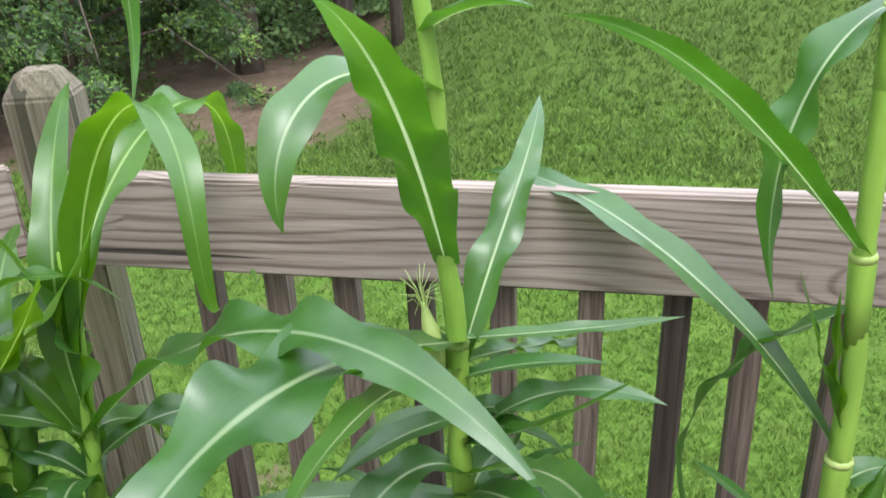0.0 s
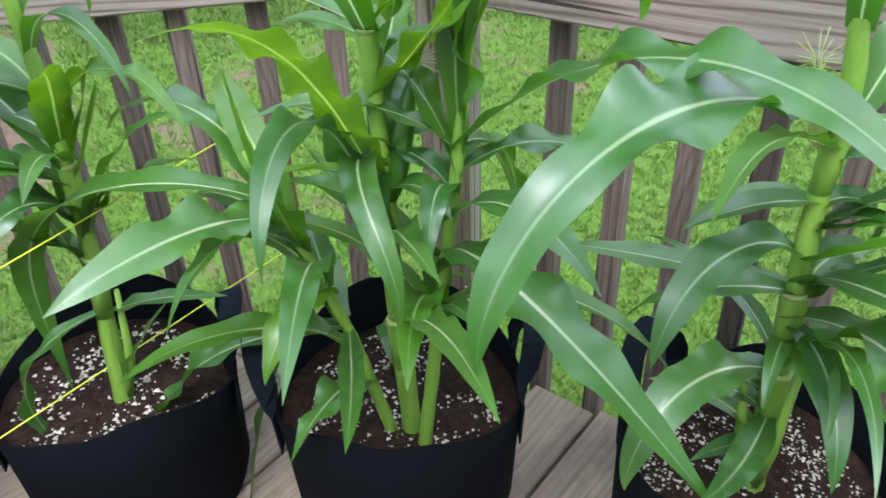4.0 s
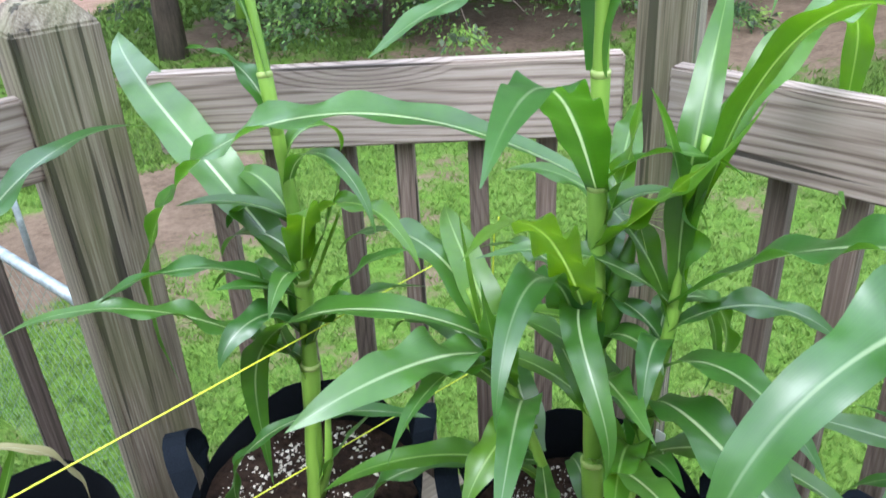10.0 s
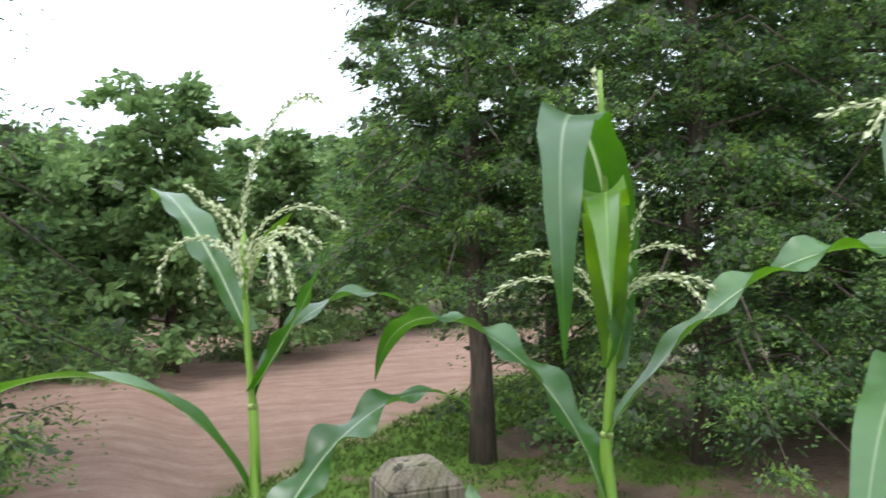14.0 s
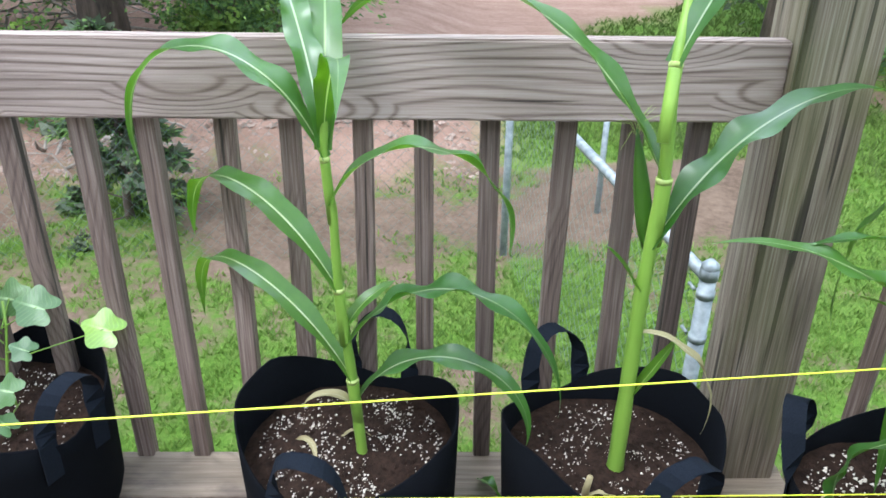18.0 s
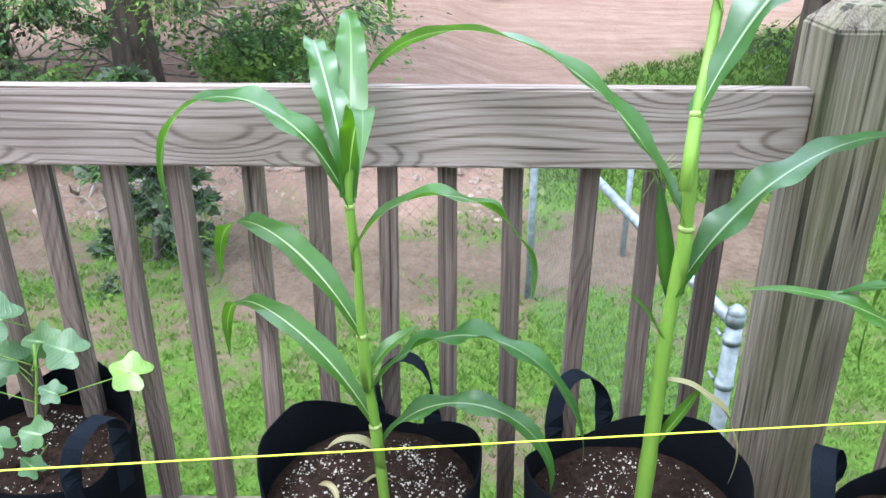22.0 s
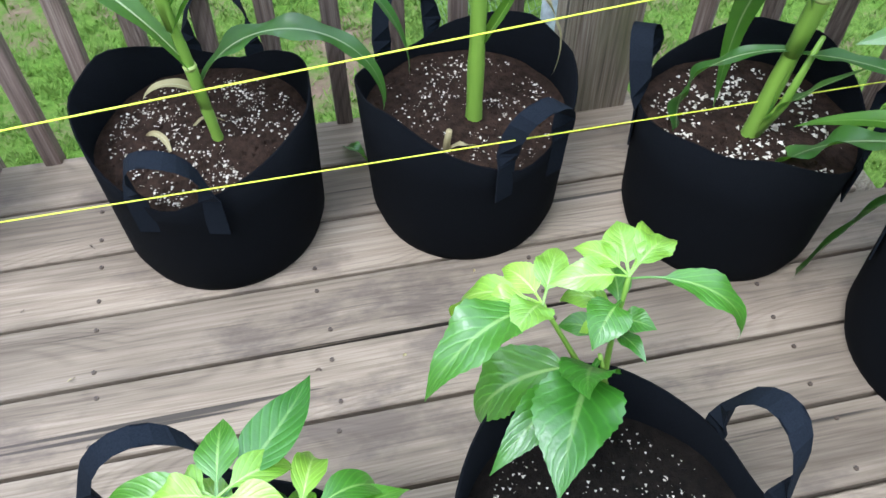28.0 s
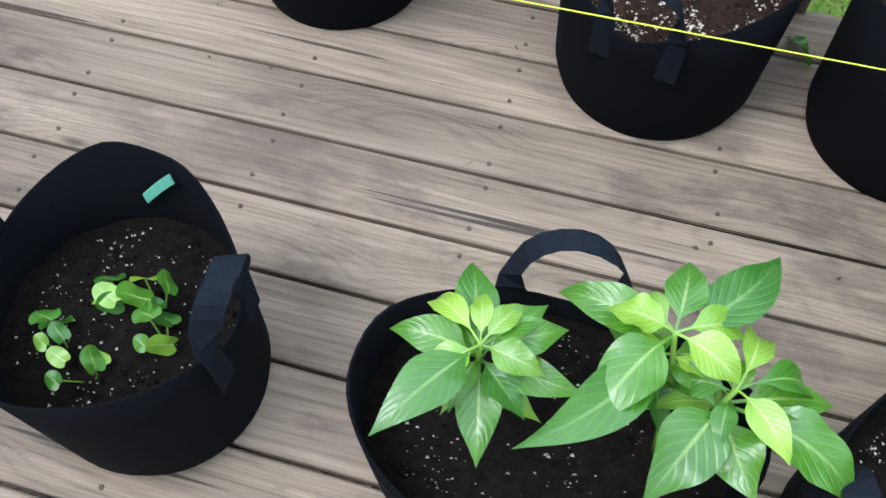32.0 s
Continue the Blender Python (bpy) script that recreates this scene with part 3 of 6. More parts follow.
for bx, by, br, turn, soil, crumbs, size, seed, dirt in BAGS:
    grow_bag(bx, by, br, turn=turn, soil=soil, perlite=crumbs, crumb=size, seed=seed, soil_mat=dirt, h=0.33 if seed == 10 else 0.30, oval=0.79 if seed == 8 else 1.0)


# ---- ground ----
def smoothstep(a, b, v):
    q = max(0.0, min(1.0, (v - a) / (b - a)))
    return q * q * (3 - 2 * q)


def ground_height(x, y):
    """Lawn level, with the bank that rises beyond the front railing."""
    d = math.hypot(x, y)
    az = math.degrees(math.atan2(-x, y))
    front = smoothstep(27, 10, az) if az > -120 else 0.0
    rise = 0.16 * max(0.0, d - 4.5) * front
    rise = min(rise, 6.0)
    if x < -5.2:
        rise += 0.28 * smoothstep(5.2, 5.9, -x) * smoothstep(0.6, -0.6, y) * smoothstep(112, 104, az)
    side = smoothstep(60, 100, az)
    rise += side * 0.02 * max(0.0, d - 8)
    return -0.95 + rise + 0.05 * noise.noise(Vector((x * 0.45, y * 0.45, 0)))


def bareness(x, y):
    """How bare the lawn is, the open dirt slope, the painted shade on the far lawn, the gravel road."""
    d = math.hypot(x, y)
    az = math.degrees(math.atan2(-x, y))
    b = 0.3 + 0.5 * noise.noise(Vector((x * 0.7, y * 0.7, 3))) + 0.25 * noise.noise(Vector((x * 2.1, y * 2.1, 8)))
    wob = 0.5 * noise.noise(Vector((x * 0.8, y * 0.8, 1)))
    if az > 62:
        b += 0.17 + 0.17 * smoothstep(3.2, 4.4, d)
    if 17 < az <= 62:
        b += (0.36 + 0.22 * smoothstep(36, 30, az)) * smoothstep(7.0, 9.0, d) * smoothstep(17, 22, az) * (1 - smoothstep(13, 15.5, d))
    if az <= 20:
        b -= 0.3 * smoothstep(2.5, 4, d)
    edge = 0.2 + 0.1 * max(0.0, -x - 6) + 0.9 * max(0.0, -x - 8.2)
    hl = smoothstep(5.1, 5.6, -x + wob) * smoothstep(0.25, -0.25, y - edge + wob) * (1 - smoothstep(23, 25, d)) * smoothstep(-9, -8, y)
    if 0 <= y - edge < 2.4 and x < -5.5:
        b -= 0.5
    # mask of the shade painted on the lawn far out in front
    lawn_shade = smoothstep(40, 18, az) * smoothstep(3.5, 9.0, d)
    road = smoothstep(16.2, 16.8, d) * smoothstep(20.3, 19.6, d) * smoothstep(16, 19, az) * smoothstep(60, 56, az)
    road = max(road, smoothstep(26.0, 26.6, d) * smoothstep(32, 31, d) * smoothstep(8, 6, az) * smoothstep(-60, -50, az))
    return max(0.0, min(1.0, b)), hl, lawn_shade * 0.9, road


def build_ground():
    n = 250
    vs, fs, bare, hill, lawn_shade, road = [], [], [], [], [], []
    ax = [math.copysign(abs(t) ** 2.6, t) * 160 for t in np.linspace(-1, 1, n)]
    for y in ax:
        for x in ax:
            vs.append((x, y, ground_height(x, y)))
            b, h, l, r = bareness(x, y)
            bare.append(b)
            hill.append(h)
            lawn_shade.append(l)
            road.append(r)
    for j in range(n - 1):
        for i in range(n - 1):
            fs.append((j * n + i, j * n + i + 1, (j + 1) * n + i + 1, (j + 1) * n + i))
    me = mesh_of("ground", vs, fs, GROUND, True)
    for nm, vals in (("bare", bare), ("hill", hill), ("lawn_shade", lawn_shade), ("road", road)):
        at = me.attributes.new(nm, "FLOAT", "POINT")
        at.data.foreach_set("value", vals)
    return tagged(new("ground", me), "green lawn with bare brown patches and a slope of red soil", "ground", kind="structure")


build_ground()


def rubble(count, seed):
    """Stones, clods and sticks along the foot of the dirt slope."""
    rng = random.Random(seed)
    vs, fs = [], []
    for k in range(count):
        y = rng.uniform(-3.2, 0.25)
        x = -5.25 - abs(rng.gauss(0, 0.55)) + 0.2 * math.sin(y * 2)
        z = ground_height(x, y)
        s = 0.008 + 0.03 * rng.random() ** 3
        b = len(vs)
        for d in ((1, 0, 0), (0, 1, 0.1), (-1, 0, 0), (0, -1, 0.15), (0.15, 0.1, 0.75), (-0.1, -0.2, -0.5)):
            vs.append(Vector((x, y, z)) + Vector(d) * s * rng.uniform(0.6, 1.3))
        fs += [(b, b + 1, b + 4), (b + 1, b + 2, b + 4), (b + 2, b + 3, b + 4), (b + 3, b, b + 4), (b + 1, b, b + 5), (b + 2, b + 1, b + 5), (b + 3, b + 2, b + 5), (b, b + 3, b + 5)]
    st = Nodes("pale_rubble", 0.95)
    st.base(st.ramp(st.noise(st.mapped(), 7, 4), ((0.3, (0.15, 0.1, 0.075)), (0.7, (0.38, 0.29, 0.235)))))
    tagged(new("rubble", mesh_of("rubble", vs, fs, st.mat)), "pale pinkish stones and clods along the bank", "rubble", kind="stuff")
    twig = Nodes("dead_twig", 0.95)
    twig.base(twig.ramp(twig.noise(twig.mapped(), 12, 3), ((0.3, (0.16, 0.13, 0.1)), (0.7, (0.36, 0.31, 0.27)))))
    for px, py, rad in ((-5.5, -2.3, 0.7), (-9.2, -3.9, 1.4), (-10.4, -2.6, 1.3), (-8.3, -5.2, 1.2)):
        root = tagged(empty("brush_pile", pose(px, py, ground_height(px, py))), "tangled pile of grey dead branches", "brush pile", "brush piles by the slope")
        for k in range(26):
            a, e = rng.uniform(0, 6.28), rng.uniform(-0.1, 0.7)
            p = Vector((rng.gauss(0, 0.35) * rad, rng.gauss(0, 0.35) * rad, rng.uniform(0.02, 0.25) * rad))
            d = Vector((math.cos(a) * math.cos(e), math.sin(a) * math.cos(e), math.sin(e))) * rng.uniform(0.4, 1.1) * rad
            bow = Vector((rng.uniform(-1, 1), rng.uniform(-1, 1), rng.uniform(0, 0.6))) * 0.12 * rad
            q = rng.uniform(0.006, 0.022)
            tube("branch", [p - d * 0.5, p + bow, p + d * 0.5], [q, q * 0.8, q * 0.3], twig.mat, root, sides=5)


rubble(1500, 8)


# ---- plants ----
RNG = random.Random(11)


def leaf_path(base, az, turn, e0, e1, bend, length, n=26):
    """Points and directions of a midrib that bends from elevation e0 to e1 while its heading turns."""
    p = Vector(base)
    pts, dirs = [p.copy()], []
    for i in range(n):
        s = (i + 0.5) / n
        a, e = radians(az + turn * s), radians(e0 + (e1 - e0) * s ** max(bend, 0.3))
        d = Vector((math.cos(e) * math.cos(a), math.cos(e) * math.sin(a), math.sin(e)))
        p = p + d * (length / n)
        pts.append(p.copy())
        dirs.append((d, a))
    dirs.append(dirs[-1])
    return pts, dirs


def blade(name, path, width, profile, material, parent, fold=0.22, wave=0.0, waves=6.0, twist=0.0, cols=6, teeth=0.0, droop=0.0, label=""):
    """A leaf blade along a path: folded along its midrib, with wavy edges."""
    pts, dirs = path
    n = len(pts) - 1
    ph, ph2 = RNG.uniform(0, 6.28), RNG.uniform(0, 6.28)
    vs, fs, uv = [], [], []
    for i, p in enumerate(pts):
        s = i / n
        d, a = dirs[i]
        side = Vector((math.sin(a), -math.cos(a), 0))
        nrm = side.cross(d)
        tw = radians(twist) * s * s
        side, nrm = side * math.cos(tw) + nrm * math.sin(tw), nrm * math.cos(tw) - side * math.sin(tw)
        w = max(0.0004, width * 0.5 * profile(s))
        if teeth and 0.1 < s < 0.97:
            w *= 1 + teeth * (0.5 if i % 2 else -0.5)
        env = math.sin(math.pi * min(1, s * 1.1)) if s < 0.9 else 0.4
        for c in range(cols + 1):
            u = 2 * c / cols - 1
            wv = math.sin(2 * math.pi * waves * s + (ph if u > 0 else ph2)) * wave * env * u * u * (0.6 + 0.4 * math.sin(4.1 * s + ph2))
            h = fold * abs(u) * (1 - 0.45 * s) - droop * u * u
            vs.append(p + side * (u * w) + nrm * ((h + wv) * w))
            uv.append((c / cols, s))
    for i in range(n):
        for c in range(cols):
            k = i * (cols + 1) + c
            fs.append((k, k + 1, k + cols + 2, k + cols + 1))
    return part_mesh(name, mesh_of(name, vs, fs, material, True, uv), parent, label)


def corn_profile(s):
    if s < 0.3:
        q = s / 0.3
        return 0.5 + 0.5 * q * q * (3 - 2 * q)
    q = (s - 0.3) / 0.7
    return max(0.0, 1 - q ** 2.1)


def pepper_profile(s):
    if s < 0.2:
        return 0.07
    q = (s - 0.2) / 0.8
    return max(0.015, math.sin(math.pi * min(1.0, q) ** 0.66) ** 1.05) * (1 - 0.25 * q)


def at_height(line, z):
    for a, b in zip(line, line[1:]):
        if z <= b[2]:
            q = (z - a[2]) / max(1e-6, b[2] - a[2])
            return Vector(a).lerp(Vector(b), max(0, q))
    return Vector(line[-1])


def local(root, p):
    return Vector(p) - root.matrix_world.translation


def smooth_line(line, n):
    z0, z1 = line[0][2], line[-1][2]
    return [at_height(line, z0 + (z1 - z0) * i / n) for i in range(n + 1)]


def stalk(root, line, r0, r1):
    bpy.context.view_layer.update()
    pts = smooth_line(line, 30)
    pts = [pts[0] - Vector((0, 0, 0.03))] + pts
    rad = []
    for i in range(len(pts)):
        q = i / (len(pts) - 1)
        rad.append((r0 + (r1 - r0) * q) * (1 + 0.06 * math.sin(i * 2.1)))
    tube("stalk", [local(root, p) for p in pts], rad, STALK, root, sides=10)
    root["stalk_r0"], root["stalk_r1"] = r0, r1


def corn_leaf(root, line, z, az, turn, e0, e1, bend, length, width, material, pinch=0.0):
    base = at_height(line, z)
    q = (z - line[0][2]) / (line[-1][2] - line[0][2])
    r = root["stalk_r0"] + (root["stalk_r1"] - root["stalk_r0"]) * q
    b = local(root, base)
    path = leaf_path(b, az, turn, e0, e1, bend, length, 56)
    small = length < 0.2
    blade("leaf", path, width, lambda q: corn_profile(q) * (1 - pinch * math.exp(-((q - 0.7) / 0.09) ** 2)), material, root, fold=0.35 if small else 0.3, wave=0.08 if small else RNG.uniform(0.36, 0.62), waves=1.5 + 6.5 * length, twist=RNG.uniform(-50, 50))
    seen = list(root.get("collars", []))
    if not small and all(abs(z - q2) > 0.13 for q2 in seen) and length > 0.3:
        root["collars"] = seen + [z]
        # sheath that wraps the stalk below the blade, with its pale collar
        d = (at_height(line, z + 0.02) - at_height(line, z - 0.02)).normalized()
        ring = [b - d * 0.11, b - d * 0.05, b - d * 0.008, b + d * 0.004]
        sheath = tube("sheath", ring, [r * 1.02, r * 1.14, r * 1.2, r * 1.04], CORN_BRIGHT if material is CORN_BRIGHT else STALK, root, sides=10)
        tube("collar", [b - d * 0.005, b + d * 0.0005, b + d * 0.004], [r * 1.2, r * 1.27, r * 1.08], NODE, sheath, "pale leaf collar", 10)


def tassel_branch(root, start, az, turn, e0, e1, bend, length):
    pts, dirs = leaf_path(local(root, start), az, turn, e0, e1, bend, length, 22)
    vs, fs = tube_data(pts, [0.0016 * (1 - 0.5 * i / 22) for i in range(23)], 5)
    k = 0
    step = 0.0042
    count = int(length / step)
    for j in range(3, count):
        s = j / count * 22
        i = min(21, int(s))
        p = pts[i].lerp(pts[i + 1], s - i)
        d, a = dirs[i]
        side = Vector((math.sin(a), -math.cos(a), 0))
        up = side.cross(d)
        ang = j * 2.4
        out = side * math.cos(ang) + up * math.sin(ang)
        tip = p + out * 0.0055 + d * 0.0105
        mid = p + out * 0.0045 + d * 0.0035
        w = d.cross(out) * 0.003
        b = len(vs)
        vs += [p, mid + w, mid - w, tip, mid + out * 0.0016]
        fs += [(b, b + 1, b + 4), (b, b + 4, b + 2), (b + 1, b + 3, b + 4), (b + 4, b + 3, b + 2), (b, b + 2, b + 1), (b + 1, b + 2, b + 3)]
    part_mesh("tassel_branch", mesh_of("tassel_branch", vs, fs, TASSEL), root)


def ear(root, base, az, elev, length, radius, material=None, silk=True):
    a, e = radians(az), radians(elev)
    d = Vector((math.cos(e) * math.cos(a), math.cos(e) * math.sin(a), math.sin(e)))
    b = local(root, base)
    n = 10
    prof = [0.45, 0.75, 0.95, 1.0, 1.0, 0.96, 0.88, 0.74, 0.55, 0.34, 0.12]
    husk = tube("ear", [b + d * length * i / n for i in range(n + 1)], [radius * q for q in prof], material or CORN_BRIGHT, root, "green corn ear in its husk", 12)
    if not silk:
        return
    vs, fs = [], []
    for j in range(26):
        sd = random.Random(j)
        tip = b + d * length
        q = Vector((sd.uniform(-1, 1), sd.uniform(-1, 1), sd.uniform(-1.2, 0.6))) * 0.035
        pts = [tip - d * 0.012, tip + d * 0.012 + q * 0.3, tip + d * 0.02 + q]
        v2, f2 = tube_data(pts, 0.0005, 3, False)
        o = len(vs)
        vs += v2
        fs += [tuple(i + o for i in f) for f in f2]
    part_mesh("silk", mesh_of("silk", vs, fs, NODE), husk, "pale corn silk")



corn1 = tagged(empty('corn_plant', pose(-1.096, -0.235, 0)), 'young corn plant with arching green leaves in a grow bag', 'corn', 'corn plants in grow bags')
corn1_line = [(-1.096, -0.235, 0.22), (-1.096, -0.248, 0.404), (-1.095, -0.263, 0.576), (-1.095, -0.265, 0.717), (-1.095, -0.274, 0.818), (-1.095, -0.267, 0.936)]
stalk(corn1, corn1_line, 0.0105, 0.006)
corn_leaf(corn1, corn1_line, 0.391, 251, -50, 61, -93, 1.22, 0.652, 0.054, CORN_LEAF)
corn_leaf(corn1, corn1_line, 0.576, 245, -37, 57, -88, 1.27, 0.579, 0.0607, CORN_LEAF)
corn_leaf(corn1, corn1_line, 0.808, 253, -13, 69, -114, 1.21, 0.593, 0.0607, CORN_LEAF)
corn_leaf(corn1, corn1_line, 0.462, 81, -34, 61, -97, 1.36, 0.551, 0.0607, CORN_LEAF)
corn_leaf(corn1, corn1_line, 0.732, 86, -11, 68, -102, 1.08, 0.435, 0.0607, CORN_LEAF)
corn_leaf(corn1, corn1_line, 0.335, 88, -13, 69, -100, 1.1, 0.471, 0.0473, CORN_LEAF)
corn_leaf(corn1, corn1_line, 0.497, 117, 11, 60, 2, 1.1, 0.126, 0.03, CORN_BRIGHT)
corn_leaf(corn1, corn1_line, 0.317, 279, -7, 75, -71, 1.25, 0.133, 0.025, CORN_DRY)
corn_leaf(corn1, corn1_line, 0.822, 176, 18, 71, -9, 1.16, 0.447, 0.055, CORN_BRIGHT)
corn_leaf(corn1, corn1_line, 0.828, 211, -26, 79, -49, 1.2, 0.461, 0.0473, CORN_LEAF)
corn_leaf(corn1, corn1_line, 0.846, 26, -27, 74, -40, 1.21, 0.37, 0.04, CORN_BRIGHT)

corn2 = tagged(empty('corn_plant', pose(-1.054, 0.227, 0)), 'tall corn plant with a drooping pale tassel and green leaves', 'corn', 'corn plants in grow bags')
corn2_line = [(-1.054, 0.227, 0.22), (-1.054, 0.229, 0.604), (-1.054, 0.238, 0.794), (-1.054, 0.23, 0.96), (-1.13, 0.262, 1.093), (-1.145, 0.266, 1.239), (-1.155, 0.262, 1.345), (-1.155, 0.262, 1.5)]
stalk(corn2, corn2_line, 0.0165, 0.0035)
corn_leaf(corn2, corn2_line, 0.794, 244, -9, 62, -50, 1.32, 0.731, 0.0688, CORN_LEAF)
corn_leaf(corn2, corn2_line, 0.967, 111, 14, 66, -38, 1.33, 0.628, 0.075, CORN_LEAF)
corn_leaf(corn2, corn2_line, 1.1, 258, 3, 69, -98, 1.21, 0.724, 0.0688, CORN_LEAF)
corn_leaf(corn2, corn2_line, 1.241, 95, 10, 71, -45, 1.35, 0.367, 0.0625, CORN_LEAF)
corn_leaf(corn2, corn2_line, 1.35, 217, -35, 59, -18, 1.44, 0.513, 0.0688, CORN_LEAF)
corn_leaf(corn2, corn2_line, 1.398, 66, -4, 75, 40, 1.15, 0.15, 0.035, CORN_BRIGHT)
corn_leaf(corn2, corn2_line, 1.262, 49, -8, 50, 63, 1.11, 0.276, 0.0438, CORN_LEAF)
corn_leaf(corn2, corn2_line, 0.681, 103, 11, 63, -30, 1.27, 0.56, 0.0688, CORN_LEAF)
corn_leaf(corn2, corn2_line, 0.584, 276, -2, 67, 45, 1.11, 0.122, 0.03, CORN_BRIGHT)
corn_leaf(corn2, corn2_line, 0.376, 84, 7, 60, 66, 1.1, 0.157, 0.03, CORN_BRIGHT)
corn_leaf(corn2, corn2_line, 0.788, 246, -6, 67, 47, 1.11, 0.158, 0.04, CORN_BRIGHT)

corn3 = tagged(empty('corn_plant', pose(-0.894, 0.691, 0)), 'tall corn plant with a half-opened tassel and broad leaves', 'corn', 'corn plants in grow bags')
corn3_line = [(-0.894, 0.691, 0.22), (-0.887, 0.721, 0.55), (-0.888, 0.734, 0.771), (-0.96, 0.746, 1.168), (-0.96, 0.762, 1.287), (-0.939, 0.749, 1.455), (-0.917, 0.733, 1.704)]
stalk(corn3, corn3_line, 0.0165, 0.003)
corn_leaf(corn3, corn3_line, 0.683, 200, -42, 53, -4, 0.81, 0.773, 0.085, CORN_LEAF)
corn_leaf(corn3, corn3_line, 0.527, 254, -16, 46, -28, 1.79, 0.490, 0.045, CORN_LEAF)
corn_leaf(corn3, corn3_line, 0.418, 15, 11, 36, 5, 1.04, 0.258, 0.035, CORN_LEAF)
corn_leaf(corn3, corn3_line, 0.552, 16, -14, 64, 22, 1.50, 0.379, 0.045, CORN_LEAF)
corn_leaf(corn3, corn3_line, 0.486, 239, -8, 69, 85, 0.87, 0.243, 0.05, CORN_LEAF)
corn_leaf(corn3, corn3_line, 0.426, 265, -93, 13, -167, 0.91, 0.433, 0.035, CORN_LEAF)
corn_leaf(corn3, corn3_line, 1.000, 234, -49, 85, -62, 1.30, 0.789, 0.085, CORN_LEAF)
corn_leaf(corn3, corn3_line, 1.184, 62, 28, 54, -101, 1.70, 0.891, 0.0841, CORN_LEAF)
corn_leaf(corn3, corn3_line, 1.281, 306, 30, 113, -121, 1.16, 0.866, 0.0805, CORN_LEAF)
corn_leaf(corn3, corn3_line, 1.280, 329, 1, 80, -66, 1.18, 0.634, 0.06, CORN_BRIGHT)
corn_leaf(corn3, corn3_line, 1.280, 38, 1, 65, 110, 0.97, 0.212, 0.0575, CORN_LEAF)
corn_leaf(corn3, corn3_line, 0.861, 71, 10, 81, -116, 1.48, 0.158, 0.045, CORN_BRIGHT)
corn_leaf(corn3, corn3_line, 0.673, 39, -3, 62, 73, 1.10, 0.246, 0.03, CORN_BRIGHT)
corn_leaf(corn3, corn3_line, 0.643, 49, -1, 60, 72, 1.11, 0.180, 0.03, CORN_BRIGHT)
corn_leaf(corn3, corn3_line, 0.576, 243, 0, 53, 82, 1.12, 0.144, 0.0345, CORN_LEAF)
corn_leaf(corn3, corn3_line, 0.258, 34, 5, 66, 48, 1.10, 0.240, 0.0345, CORN_LEAF)
corn_leaf(corn3, corn3_line, 0.247, 259, -2, 92, 100, 1.10, 0.259, 0.0345, CORN_LEAF)

corn4 = tagged(empty('corn_plant', pose(-0.466, 0.947, 0)), 'tall many-stemmed corn plant with a spreading tassel and long leaves', 'corn', 'corn plants in grow bags')
corn4_line = [(-0.466, 0.947, 0.22), (-0.482, 0.947, 0.517), (-0.489, 0.952, 0.728), (-0.498, 0.953, 0.905), (-0.501, 0.95, 1.268), (-0.498, 0.953, 1.418), (-0.488, 0.944, 1.521), (-0.478, 0.94, 1.854)]
stalk(corn4, corn4_line, 0.017, 0.003)
corn_leaf(corn4, corn4_line, 0.893, 225, -25, 32, -111, 1.23, 1.053, 0.075, CORN_LEAF)
corn_leaf(corn4, corn4_line, 0.689, 276, 95, 75, -105, 0.93, 0.367, 0.045, CORN_LEAF)
corn_leaf(corn4, corn4_line, 0.587, 280, 26, 69, -83, 2.50, 0.562, 0.06, CORN_LEAF)
corn_leaf(corn4, corn4_line, 0.454, 324, -7, 41, 23, 1.37, 0.657, 0.05, CORN_LEAF)
corn_leaf(corn4, corn4_line, 0.803, 358, -30, 48, 42, 1.06, 0.301, 0.05, CORN_BRIGHT)
corn_leaf(corn4, corn4_line, 0.776, 111, 16, 59, -13, 1.15, 0.331, 0.05, CORN_BRIGHT)
corn_leaf(corn4, corn4_line, 0.659, 297, 8, 54, 11, 1.74, 0.724, 0.05, CORN_BRIGHT)
corn_leaf(corn4, corn4_line, 0.662, 157, 32, 51, -42, 0.87, 0.341, 0.04, CORN_LEAF)
corn_leaf(corn4, corn4_line, 0.882, 301, 7, 44, -6, 1.62, 0.702, 0.06, CORN_LEAF)
corn_leaf(corn4, corn4_line, 1.420, 83, 19, 54, -124, 0.75, 0.730, 0.0793, CORN_LEAF)
corn_leaf(corn4, corn4_line, 1.518, 264, 62, 37, -70, 1.12, 0.368, 0.036, CORN_LEAF)
corn_leaf(corn4, corn4_line, 1.261, 290, 21, 34, -39, 1.21, 0.660, 0.046, CORN_LEAF)
corn_leaf(corn4, corn4_line, 1.038, 78, 26, 104, -44, 0.84, 0.516, 0.08, CORN_LEAF)
corn_leaf(corn4, corn4_line, 1.136, 245, -4, 41, -37, 0.51, 0.289, 0.0672, CORN_LEAF)
corn_leaf(corn4, corn4_line, 0.822, 198, -13, 138, 115, 2.28, 0.294, 0.055, CORN_BRIGHT)
corn_leaf(corn4, corn4_line, 0.820, 41, -0, 68, 88, 1.10, 0.203, 0.045, CORN_BRIGHT)
corn_leaf(corn4, corn4_line, 0.720, 73, 1, 64, -130, 0.95, 0.209, 0.056, CORN_LEAF)
corn4r_line = [(-0.431, 0.935, 0.22), (-0.413, 0.971, 0.519), (-0.402, 0.999, 0.718), (-0.397, 1.008, 0.818), (-0.393, 1.024, 0.967)]
stalk(corn4, corn4r_line, 0.0115, 0.008)
